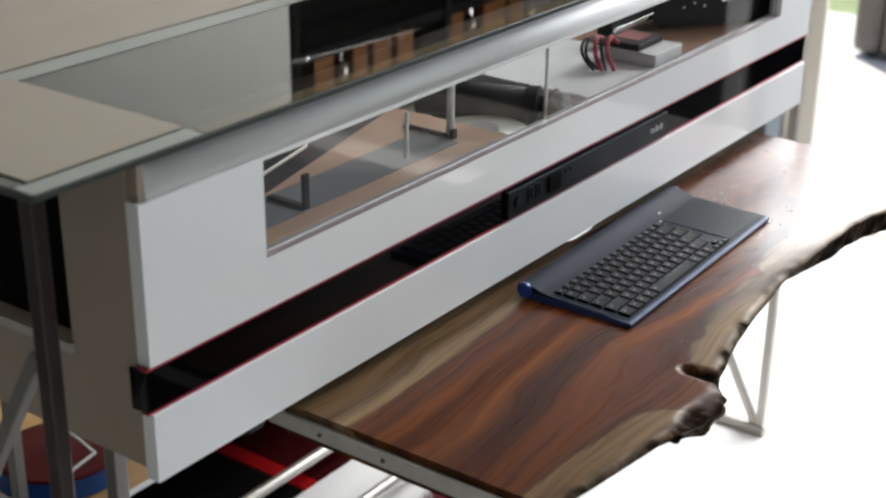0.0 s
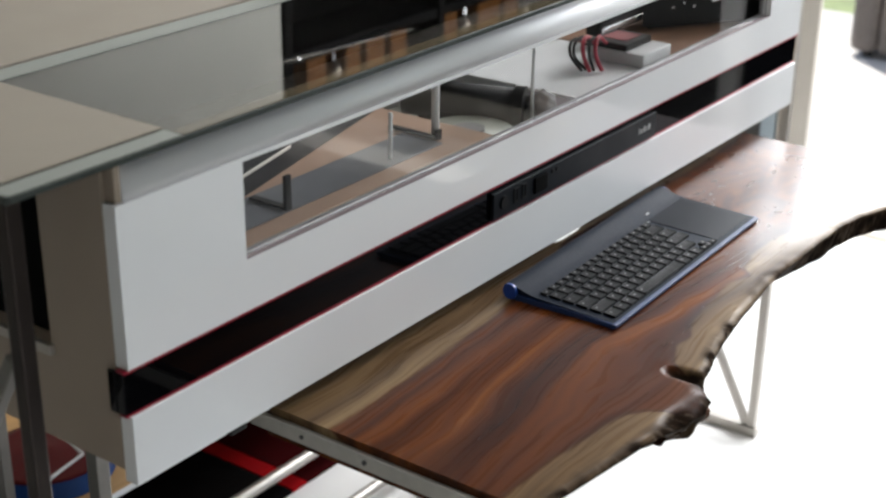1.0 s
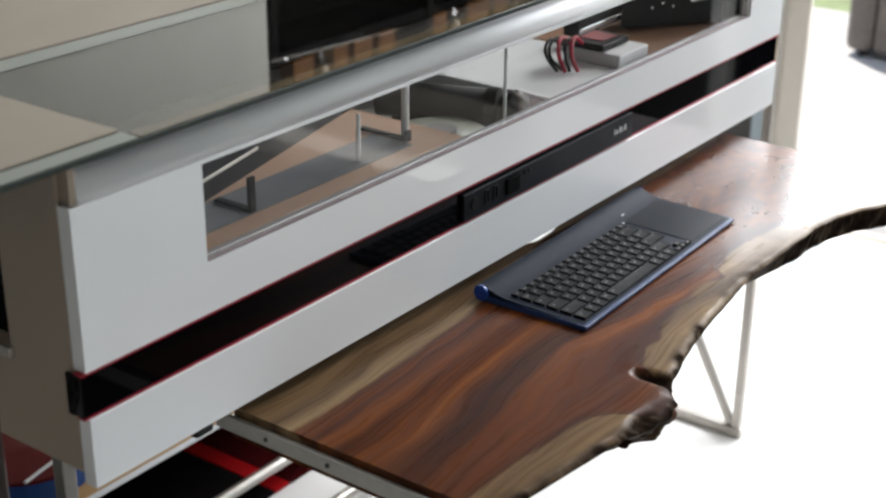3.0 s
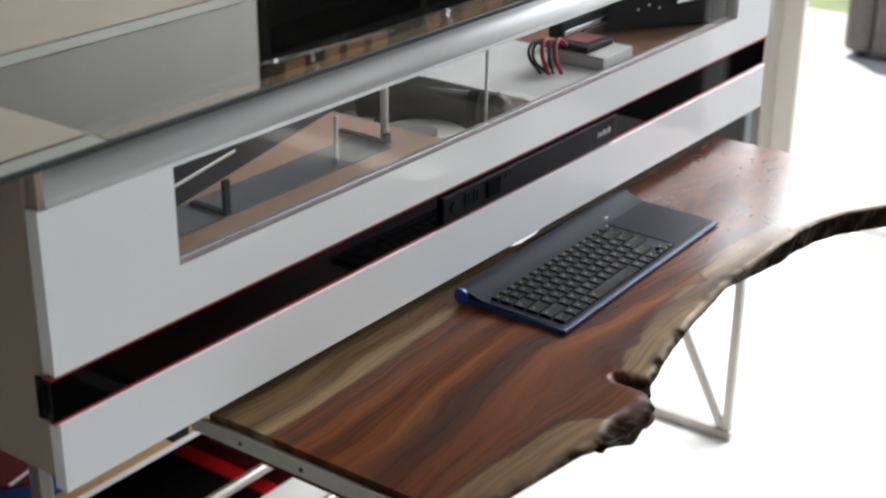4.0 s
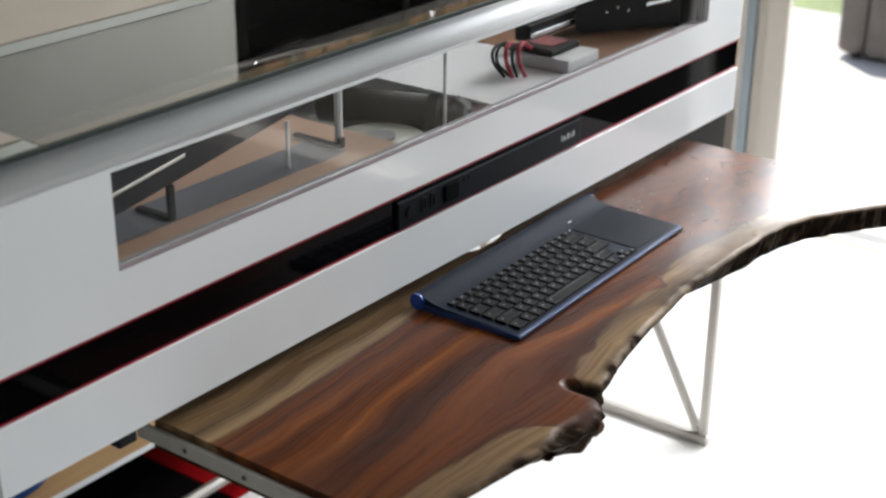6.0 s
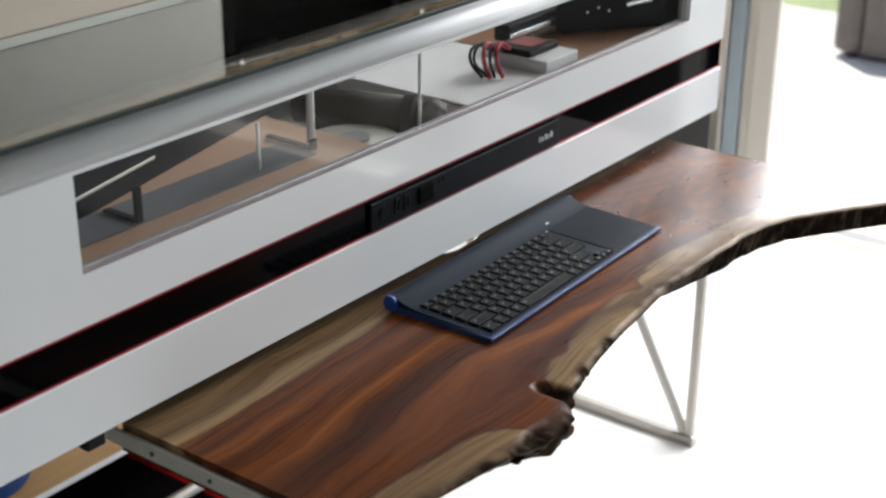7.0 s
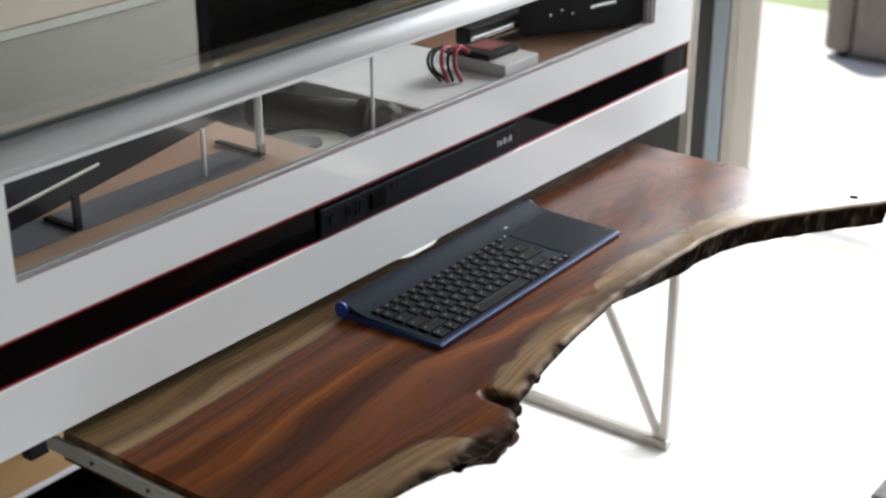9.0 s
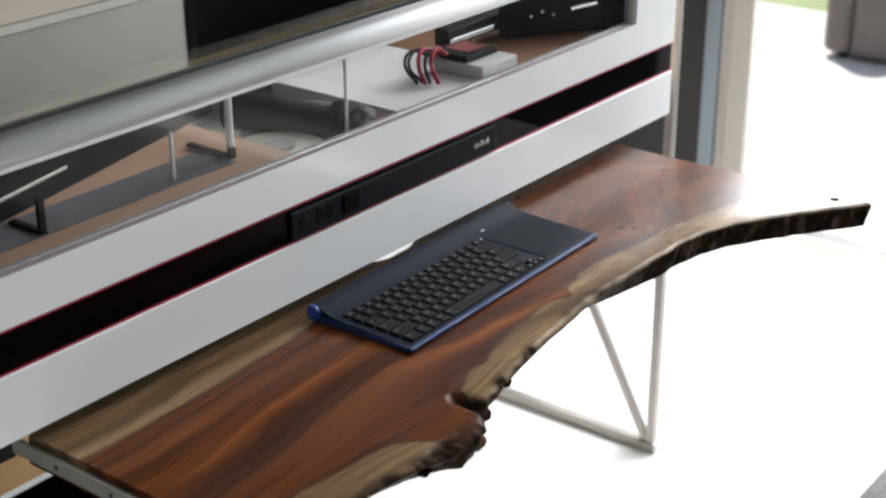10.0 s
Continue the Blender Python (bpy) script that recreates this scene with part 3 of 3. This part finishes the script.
def pump():
    t = thing("cooling_pump", "dark cylinder reservoir with a grey end block", "reservoir", (0.735, 0.06, 0.8125))
    part("reservoir", tube((-0.03, 0.17, 0.030), (0.022, 0.03, 0.030), 0.024, 28), BLACK, t, "dark glossy cylinder", True)
    part("collar", tube((0.022, 0.03, 0.030), (0.027, 0.017, 0.030), 0.027, 28), BLACK, t)
    part("block", box(0.048, 0.135, -0.025, 0.055, 0, 0.030, 0.003), MAROONBLOCK, t, "dark purple block")
    lump = bmesh.new()
    bmesh.ops.create_icosphere(lump, subdivisions=4, radius=1)
    for v in lump.verts:
        q = v.co.copy()
        f = 1 + 0.28 * noise.noise(q * 1.7) + 0.16 * noise.noise(q * 4.5)
        v.co = Vector((0.038 + q.x * 0.020 * f, 0.002 + q.y * 0.026 * f, max(0.0, 0.024 + q.z * 0.027 * f)))
    part("fitting", lump, DARKGREY, t, "crumpled grey fitting", True)
    part("foot", box(-0.03, 0.035, 0.03, 0.15, 0, 0.018, 0.002), BLACK, t)
    return t


MAROONBLOCK = mat("maroon_block", (0.050, 0.022, 0.026), 0.45, vary=0.4, scale=80, bump=0.3)
DARKGREY = mat("dark_grey_cast", (0.06, 0.058, 0.06), 0.5, vary=0.2, scale=60, bump=0.2)
pump()


GREYCARD = mat("pale_grey_card", (0.50, 0.50, 0.50), 0.6, vary=0.06)
REDLABEL = mat("red_paper", (0.16, 0.012, 0.014), 0.6, vary=0.2, scale=60)


def drive():
    t = thing("drive_on_box", "black drive with a red label on a pale grey carton", "drive", (0.97, 0.035, 0.8465))
    part("carton", box(0.030, 0.112, 0.0, 0.09, 0, 0.019, 0.002), GREYCARD, t, "pale grey carton")
    part("drive", box(0.030, 0.104, 0.028, 0.090, 0.0192, 0.029, 0.002), BLACK, t)
    part("label", box(0.050, 0.094, 0.040, 0.080, 0.0292, 0.0297), REDLABEL, t, "red paper label")
    return t


drive()


def cable(points, r, material):
    cu = bpy.data.curves.new("cable", "CURVE")
    cu.dimensions, cu.bevel_depth, cu.resolution_u, cu.bevel_resolution = "3D", r, 8, 3
    sp = cu.splines.new("BEZIER")
    sp.bezier_points.add(len(points) - 1)
    for p, c in zip(sp.bezier_points, points):
        p.co, p.handle_left_type, p.handle_right_type = c, "AUTO", "AUTO"
    cu.materials.append(material)
    return tagged(new("cable", cu), "red and black sleeved cable looping in the case", "cable", "case cables")


for i, colour in enumerate((RED, BLACK, RED, BLACK, BLACK)):
    y = 0.095 + 0.007 * i
    d = 0.0055 * i
    j = [0.006 * noise.noise((i * 3.7, k * 5.1, 0.3)) for k in range(6)]
    cable([(0.996, y, 0.8755 - 0.002 * i), (0.966 - d + j[0], y - 0.004, 0.888 + j[1]), (0.946 - d + j[2], y - 0.012 + j[3], 0.872), (0.950 - d + 2 * j[4], y - 0.022 + 2 * j[5], 0.8485)], 0.0030 if colour is RED else 0.0022, colour)
t = thing("black_rod", "black slide rail with a chrome strip above the brown deck", "rail", (1.062, 0.142, 0.8465))
part("rod", box(0, 0.31, 0, 0.026, 0.014, 0.040, 0.003), BLACK, t)
part("strip", box(0.003, 0.31, -0.005, -0.0005, 0.020, 0.028, 0.001), CHROME, t, "chrome strip")
for x in (0.02, 0.27):
    part("foot", box(x, x + 0.02, 0.003, 0.023, 0, 0.0136), BLACK, t)
t = thing("power_block", "black power block with chrome connector on the brown deck", "power supply", (1.17, 0.030, 0.8465))
bm = bmesh.new()
ring = [(0.0, 0.104), (0.155, 0.004), (0.235, 0.004), (0.235, 0.104)]
lower, upper = [[bm.verts.new((x, y, z)) for x, y in ring] for z in (0.004, 0.086)]
bm.faces.new(lower[::-1]), bm.faces.new(upper)
for i in range(4):
    bm.faces.new((lower[i], lower[(i + 1) % 4], upper[(i + 1) % 4], upper[i]))
bmesh.ops.bevel(bm, geom=bm.edges[:], offset=0.005, segments=2, affect="EDGES")
part("case", bm, BLACK, t)
part("base_plate", box(0.16, 0.23, 0.01, 0.10, 0, 0.0038), BLACK, t)
part("connector", tube((0.092, 0.034, 0.044), (0.125, 0.010, 0.050), 0.004), CHROME, t, "chrome connector")
for x, y, z in ((0.045, 0.070, 0.036), (0.060, 0.060, 0.042), (0.075, 0.050, 0.036)):
    part("screw", tube((x, y + 0.006, z), (x - 0.002, y + 0.002, z), 0.0022, 10), CHROME, t)

# ---- keyboard tray: a live-edge slab on runners ----
SLAB, THICK = 0.665, 0.036
FRONT = [(0.204, -0.298), (0.25, -0.308), (0.313, -0.316), (0.37, -0.323), (0.414, -0.330), (0.446, -0.336), (0.470, -0.340), (0.496, -0.341), (0.512, -0.334),
         (0.521, -0.318), (0.530, -0.311), (0.548, -0.310), (0.562, -0.306), (0.587, -0.298), (0.625, -0.289), (0.70, -0.276), (0.76, -0.269), (0.80, -0.263), (0.86, -0.258), (0.95, -0.259), (1.044, -0.260),
         (1.115, -0.271), (1.158, -0.291), (1.222, -0.328), (1.28, -0.368), (1.335, -0.408)]
SAPW = [(0.20, 0.030), (0.30, 0.046), (0.35, 0.047), (0.41, 0.053), (0.436, 0.043), (0.452, 0.020), (0.47, -0.01), (0.535, -0.01), (0.548, 0.036), (0.59, 0.049), (0.62, 0.037), (0.663, 0.047),
        (0.72, 0.045), (0.785, 0.043), (0.815, 0.030), (0.826, 0.026), (0.834, 0.042), (0.85, 0.046), (0.90, 0.053), (0.95, 0.052), (1.04, 0.038), (1.12, 0.046), (1.2, 0.07), (1.34, 0.13)]

REAR = [(0.20, 0.026), (0.23, 0.030), (0.44, 0.032), (0.60, 0.034), (0.74, 0.034), (0.765, 0.018), (0.825, 0.018), (0.85, 0.034), (0.98, 0.045), (1.34, 0.05)]
SAPB = [(0.20, -0.055), (0.35, -0.052), (0.50, -0.045), (0.60, -0.030), (0.70, -0.010), (0.76, 0.012), (0.95, 0.014), (1.05, 0.010), (1.12, 0.006), (1.2, 0.010), (1.3, 0.014), (1.34, 0.03)]


def eased(table, x, wide=0.012):
    """The table's value, averaged a little either way, so that its corners turn into curves."""
    return sum(w * between(table, x + d * wide) for d, w in ((-1, 0.2), (-0.5, 0.2), (0, 0.2), (0.5, 0.2), (1, 0.2)))


def between(table, x):
    return float(np.interp(x, [a for a, _ in table], [b for _, b in table]))


def slab():
    t = thing("keyboard_tray", "polished live-edge wooden slab tray pulled out below the desk", "keyboard tray")
    nx, ny = 460, 70
    me = bpy.data.meshes.new("slab")
    verts, faces, sap, bark, flow, gloss = [], [], [], [], [], []
    x0, x1 = 0.2085, 1.335
    # across: rear underside, top, rounded nose, edge, front underside
    rows = [(0.0, 0.0, "b")] + [((k / (ny - 1)) ** 0.75, 0.0, "t") for k in range(ny)] + [(1.0, f, "s") for f in (0.15, 0.35, 0.55, 0.75, 1.0)] + [(0.9, 1.0, "u")]
    for i in range(nx):
        x = x0 + (x1 - x0) * i / (nx - 1)
        wild = between([(0.2, 0.1), (0.38, 0.25), (0.43, 1), (0.55, 1), (0.60, 0.2), (0.78, 0.25), (0.95, 0.8), (1.34, 1.0)], x)
        yf = eased(FRONT, x) + wild * (0.0030 * noise.noise((x * 30, 0, 0)) + 0.0016 * noise.noise((x * 90, 3, 0)))
        back = eased(REAR, x) + 0.002 * noise.noise((x * 25, 5, 0))
        knot = math.exp(-((x - 0.487) / 0.045) ** 2)
        gap = math.exp(-((x - 0.536 + 0.004 * noise.noise((x * 60, 1, 1))) / 0.0085) ** 2)
        sheer = between([(0.2, 0), (0.84, 0), (1.0, 1), (1.4, 1)], x)
        under = (1 - sheer) * (0.034 - 0.022 * knot) + sheer * 0.007
        soft, drop = 0.010 - 0.005 * sheer, 0.005 - 0.003 * sheer
        end = max(0.0, (i - nx + 30) / 30)
        for v, f, kind in rows:
            y = back + (yf - back) * v
            dist = y - yf
            z = SLAB - drop * max(0, 1 - dist / soft) ** 2.2
            # a cleft runs in from the edge beside the knot, and a pit lies before it
            deep = gap * min(1.0, max(0.0, (-0.266 + 0.008 * noise.noise((x * 80, y * 80, 3)) - y) / 0.012))
            pit = math.exp(-((x - 0.447) / 0.020) ** 2 - ((y + 0.327) / 0.008) ** 2)
            if kind in "ts":
                z -= 0.011 * deep + 0.008 * pit
                z -= knot * max(0, 1 - dist / 0.03) ** 1.5 * 0.004 * (0.5 + noise.noise((x * 45, y * 45, 1)))
            rough = noise.noise((x * 70, f * 2.2, 2)) + 0.6 * noise.noise((x * 160, f * 3.3, 4))
            if kind == "t":
                sap.append(min(dist - eased(SAPW, x, 0.006), between(SAPB, x) - y))
                patch = 0.5 + 0.9 * noise.noise((x * 38, y * 55, 8))
                wane = (1 - sheer) * max(0, 1 - dist / 0.022) * 1.6 * patch + max(0, 1 - dist / 0.003) * 0.5
                bark.append(min(1.0, max(0.0, wane + knot * max(0, 1 - dist / 0.032) * (0.25 + 1.2 * noise.noise((x * 40, y * 40, 5))) + 1.4 * deep + 1.2 * pit)))
            elif kind == "s":
                z = z + (SLAB - THICK - z) * f
                y += under * f + 0.0030 * rough * wild * math.sin(math.pi * min(1, f + 0.2)) + knot * 0.007 * noise.noise((x * 50, f * 3, 7))
                sap.append(-0.01), bark.append(min(1.0, max(0.0, 0.75 + 0.25 * sheer + 0.35 * rough * wild)))
            else:
                z, y = SLAB - THICK, y + (under if kind == "u" else 0.004)
                sap.append(0.1), bark.append(0.3)
            verts.append((x + 0.010 * end * noise.noise((y * 5, 9, 0)), y, z))
            gloss.append(min(1.0, max(0.0, (dist - 0.006) / 0.03)) * max(0.0, 1 - 2.5 * gap * (y < -0.25) - 3 * pit - 0.9 * knot * (dist < 0.06)) if kind == "t" else 0.0)
            # the grain opens out behind the knot and closes into arches there
            spread = 0.027 * math.exp(-((x - 0.52) / (0.17 if x < 0.52 else 0.11)) ** 2)
            off = (y + 0.222) / 0.065
            wander = 0.006 * noise.noise((x * 9, y * 14, 6)) + 0.003 * noise.noise((x * 22, y * 30, 7))
            flow.append(y - spread * 1.68 * off * math.exp(-0.52 * off * off) + wander + 0.012 * math.sin(x * 6 + 0.5) + 0.016 * math.exp(-((x - 1.08) / 0.13) ** 2) * math.sin(y * 26))
    k = len(rows)
    for i in range(nx - 1):
        for j in range(k):
            a, b = i * k + j, i * k + (j + 1) % k
            faces.append((a, b, b + k, a + k))
    faces.append(tuple(range(k))[::-1]), faces.append(tuple(range((nx - 1) * k, nx * k)))
    me.from_pydata(verts, [], faces)
    for name, data in (("sap", sap), ("bark", bark), ("flow", flow), ("gloss", gloss)):
        me.attributes.new(name, "FLOAT", "POINT").data.foreach_set("value", data)
    bm = bmesh.new()
    bm.from_mesh(me)
    bmesh.ops.recalc_face_normals(bm, faces=bm.faces[:])
    bm.to_mesh(me)
    bm.free()
    me.materials.append(WOOD)
    me.shade_smooth()
    me.set_sharp_from_angle(angle=radians(50))
    ob = new("slab", me)
    ob.parent = t
    tagged(ob, "reddish-brown heartwood slab with pale sapwood and bark edge")
    # runner on the cut end, with its screws
    part("runner", box(0.2025, 0.2080, -0.33, 0.05, SLAB - 0.027, SLAB - 0.009, 0.001), RAIL, t, "grey metal runner with screws")
    for y in (-0.022, -0.105, -0.235, -0.29):
        part("screw", tube((0.2013, y, SLAB - 0.018), (0.2027, y, SLAB - 0.018), 0.0026, 16), DARKGREY, t)
    part("cable_hole", tube((1.318, -0.358, SLAB - 0.002), (1.318, -0.358, SLAB + 0.0008), 0.007, 20), VOID, t, "small dark drilled hole")
    # burls at the knot
    for i, (x, y, z, s) in enumerate(((0.494, -0.322, -0.015, 0.017), (0.553, -0.294, -0.022, 0.011), (0.453, -0.324, -0.016, 0.009), (0.424, -0.318, -0.019, 0.008), (0.636, -0.268, -0.030, 0.006))):
        bm = bmesh.new()
        bmesh.ops.create_icosphere(bm, subdivisions=4, radius=1)
        for v in bm.verts:
            p = v.co.copy()
            f = 1 + 0.4 * noise.noise(p * 1.3 + Vector((i * 7, 0, 0))) + 0.16 * noise.noise(p * 3.5 + Vector((0, i * 5, 0)))
            v.co = Vector((x, y, SLAB + z)) + Vector((p.x * s * 1.2, p.y * s * 0.9, p.z * s * 0.75)) * f
        part("burl", bm, KNOB if i == 0 else BURL, t, "smooth red-brown knob" if i == 0 else "dark knobbly bark burl", True)
    return t


KNOB = mat("red_brown_knob", (0.085, 0.036, 0.020), 0.5, spec=0.1, vary=0.7, scale=45, bump=0.3, bump_scale=90)
BURL = mat("dark_burl", (0.024, 0.010, 0.006), 0.7, spec=0.0, vary=0.8, scale=60, bump=0.3, bump_scale=90)
slab()


# ---- keyboard ----
def keyboard():
    t = thing("keyboard", "dark slate wireless keyboard with blue edges and a touchpad", "keyboard", (0.583, -0.1735, SLAB + 0.0005))
    t.rotation_euler = (0, 0, radians(1.6))
    w, d = 0.412, 0.155
    # profile runs from the thin front lip up to a round rear spine
    base = [(0.0, 0.002), (0.002, 0.0), (d - 0.02, 0.0), (d - 0.004, 0.003), (d - 0.002, 0.0075), (0.001, 0.0058)]
    part("base", sweep_x(base, 0.0, w), NAVY, t, "navy blue base with bright rim")
    deck = [(0.003, 0.0062), (d - 0.050, 0.0096), (d - 0.040, 0.0106), (d - 0.030, 0.0128), (d - 0.021, 0.0160), (d - 0.014, 0.0183), (d - 0.008, 0.0192), (d - 0.003, 0.0178), (d, 0.0145), (d + 0.0005, 0.010), (d - 0.002, 0.0078)]
    part("deck", sweep_x(deck, 0.002, w - 0.002), DECK, t, "slate grey top rising to a rounded rear edge", True).data.set_sharp_from_angle(angle=radians(40))
    for x, cr in ((-0.0015, 0.0098), (w - 0.0024, 0.0080)):
        part("end_cap", tube((x, d - 0.0105, 0.0100), (x + 0.0035, d - 0.0105, 0.0100), cr, 28), BLUE, t, "bright blue round end cap")
    part("front_rim", box(0.0, w, -0.0015, 0.0008, 0.0012, 0.0056, 0.0006), NAVY, t, "navy front rim")
    slope = (0.0098 - 0.0062) / (d - 0.039)
    h = lambda y: 0.0062 + slope * (y - 0.003)
    pad = box(0.302, 0.405, 0.010, 0.112, 0, 0.0008, 0.0003)
    pad.transform(Matrix.Translation((0, 0, 0.0062 + 0.0001)) @ Matrix.Rotation(math.atan(slope), 4, "X"))
    part("touchpad", pad, mat("touchpad_glass", (0.005, 0.007, 0.011), 0.34, vary=0.04, spec=0.06), t, "smooth grey touchpad")
    part("power_lamp", box(0.315, 0.322, d - 0.034, d - 0.032, 0.0105, 0.0128), LEGEND, t)
    part("power_lamp", box(0.296, 0.299, 0.1085, 0.1105, 0.0096, 0.0105), LEGEND, t)
    for x in (0.02, 0.38):
        for y in (0.01, 0.13):
            part("rubber_foot", tube((x, y, -0.0005), (x, y, 0.001), 0.006, 12), BLACK, t)
    # keys: six rows, each key a dished cap on the sloping deck
    shared = {}
    pitch = 0.0186

    def key(x, y, kw, kd):
        name = (round(kw, 4), round(kd, 4))
        if name not in shared:
            bm = bmesh.new()
            lo = [bm.verts.new((sx * kw / 2, sy * kd / 2, 0)) for sx, sy in ((-1, -1), (1, -1), (1, 1), (-1, 1))]
            mid = [bm.verts.new((sx * (kw / 2), sy * (kd / 2), 0.0024)) for sx, sy in ((-1, -1), (1, -1), (1, 1), (-1, 1))]
            hi = [bm.verts.new((sx * (kw / 2 - 0.0010), sy * (kd / 2 - 0.0010), 0.0033)) for sx, sy in ((-1, -1), (1, -1), (1, 1), (-1, 1))]
            inn = [bm.verts.new((sx * (kw / 2 - 0.0035), sy * (kd / 2 - 0.0035), 0.0029)) for sx, sy in ((-1, -1), (1, -1), (1, 1), (-1, 1))]
            for a, b in ((lo, mid), (mid, hi), (hi, inn)):
                for i in range(4):
                    bm.faces.new((a[i], a[(i + 1) % 4], b[(i + 1) % 4], b[i]))
            bm.faces.new(inn)
            me = bpy.data.meshes.new("key")
            bm.to_mesh(me)
            bm.free()
            me.materials.append(KEY)
            shared[name] = me
        ob = new("key", shared[name])
        ob.parent = t
        ob.matrix_local = Matrix.Translation((x, y, h(y) + 0.0002)) @ Matrix.Rotation(math.atan(slope), 4, "X")
        mark = tagged(new("legend", legend), "faint grey key marking")
        mark.parent = ob
        mark.location = (-kw / 2 + 0.0068, kd / 2 - 0.0062 if kd > 0.012 else 0, 0.0031)

    bm = box(-0.0009, 0.0009, -0.0012, 0.0012, 0, 0.00015)
    legend = bpy.data.meshes.new("legend")
    bm.to_mesh(legend)
    bm.free()
    legend.materials.append(mat("grey_print", (0.16, 0.16, 0.165), 0.5, vary=0.03))
    left, g = 0.012, 0.0028
    layout = [[1.25, 1, 1, 1, 6, 1, 1, 1, "a"], [2.15] + [1] * 10 + [1.85, "b"], [1.7] + [1] * 11 + [2.3], [1.45] + [1] * 12 + [1.55], [1] * 13 + [2], "f"]
    y = 0.0155
    for row in layout:
        if row == "f":
            n = 16
            for i in range(n):
                key(left + (i + 0.5) * 15 * pitch / n, y - 0.003, 15 * pitch / n - g, 0.0095)
            continue
        x = left
        for u in row:
            if u == "a":
                for i in range(3):
                    key(x + (i + 0.5) * 0.0130, y - 0.004, 0.0110, 0.0072)
                key(x + 1.5 * 0.0130, y + 0.0045, 0.0110, 0.0072)
            elif u == "b":
                continue
            else:
                key(x + u * pitch / 2, y, u * pitch - g, pitch - g)
                x += u * pitch
        y += pitch
    return t


keyboard()

# ---- below the desk ----
def low_bench():
    t = thing("low_bench", "low pale oak bench with a white front edge", "bench", (0.42, 0.64, 0))
    part("board", box(0, 0.9, 0.004, 0.48, 0.154, 0.165, 0.002), OAK, t)
    part("edge_strip", box(0, 0.9, 0, 0.0035, 0.155, 0.165, 0.001), WHITE, t, "white front edge strip")
    for x in (0.02, 0.85):
        part("side", box(x, x + 0.03, 0.20, 0.46, 0, 0.153, 0.002), WHITE, t)
    return t


low_bench()


def shield():
    t = thing("round_shield", "round dark red and blue disc with white lines", "disc", (0.485, 0.780, 0.166))
    def dome(r0, r1, z0, z1):
        bm = bmesh.new()
        n, k = 64, 8
        ring = []
        for j in range(k + 1):
            r, z = r0 + (r1 - r0) * j / k, z0 + (z1 - z0) * (j / k) ** 1.5
            ring.append([bm.verts.new((r * math.cos(a), r * math.sin(a), z)) for a in [2 * math.pi * i / n for i in range(n)]])
        for j in range(k):
            for i in range(n):
                bm.faces.new((ring[j][i], ring[j][(i + 1) % n], ring[j + 1][(i + 1) % n], ring[j + 1][i]))
        if r0 < 0.001:
            bmesh.ops.remove_doubles(bm, verts=bm.verts[:], dist=0.0005)
        else:
            bm.faces.new(ring[0][::-1])
        bmesh.ops.recalc_face_normals(bm, faces=bm.faces[:])
        return bm
    part("rim", dome(0.106, 0.098, 0.0, 0.030), SHBLUE, t, "deep blue rim", True)
    part("face", dome(0.099, 0.0005, 0.030, 0.040), SHRED, t, "dark red face", True)
    for end in ((-0.060, -0.070, 0.0315), (0.052, 0.056, 0.0345)):
        part("line", tube((0.026, -0.056, 0.0345), end, 0.003, 8), LEGEND, t, "white painted line")
    return t


shield()


rug = thing("rug", "black and maroon rug with a bright red stripe", "rug")
# Stretched left past the bench to keep the floor there dark.
part("field", box(-0.7, 0.853, 0.592, 0.97, 0.0, 0.008, 0.002), CARPET, rug)
part("stripe", box(0.854, 0.892, 0.592, 0.97, 0.0, 0.008, 0.002), REDPILE, rug, "bright red stripe")
part("field", box(0.893, 1.30, 0.592, 0.97, 0.0, 0.008, 0.002), MAROON, rug)
tagged(part("black_case", box(0.60, 0.68, 0.76, 0.84, 0.1655, 0.20, 0.004), BLACK), "small black case lying on the oak bench", "case")
t = thing("red_pouch", "small crumpled red pouch lying on the tiles", "pouch", (1.02, 0.36, 0))
bm = bmesh.new()
bmesh.ops.create_icosphere(bm, subdivisions=4, radius=1)
for v in bm.verts:
    q = v.co.copy()
    f = 1 + 0.25 * noise.noise(q * 1.5) + 0.12 * noise.noise(q * 4)
    v.co = Vector((q.x * 0.07 * f, q.y * 0.045 * f, max(0.0, 0.02 + q.z * 0.028 * f)))
part("pouch", bm, RED, t, "", True)
part("zip", box(-0.04, 0.04, -0.004, 0.004, 0.046, 0.050, 0.001), LEGEND, t)
tagged(part("tweed_rug", box(1.60, 2.25, -2.40, -0.347, 0.0, 0.012, 0.004), TWEED), "black and white tweed rug on the tiles", "rug")
# Added out of view to darken what the desk front mirrors.
tagged(part("unseen_rug", box(0.1, 1.59, -2.7, -0.75, 0.0, 0.012, 0.004), CARPET), "plain black rug added out of view to darken the desk front's reflections", "rug")

# ---- floor tiles ----
floor = bpy.data.objects["floor"]
SIZE = 0.60
bm = box(0.0004, SIZE - 0.0004, 0.0004, SIZE - 0.0004, -0.01, 0.0)
tile_data = bpy.data.meshes.new("tile")
bm.to_mesh(tile_data)
bm.free()
tile_data.materials.append(TILE)
for i in range(8):
    for j in range(9):
        x, y = LEFT + 0.3 + i * SIZE, BACK - (j + 1) * SIZE
        if x + SIZE <= RIGHT + 0.01:
            ob = new("tile", tile_data)
            ob.parent, ob.location = floor, (x, y, 0)
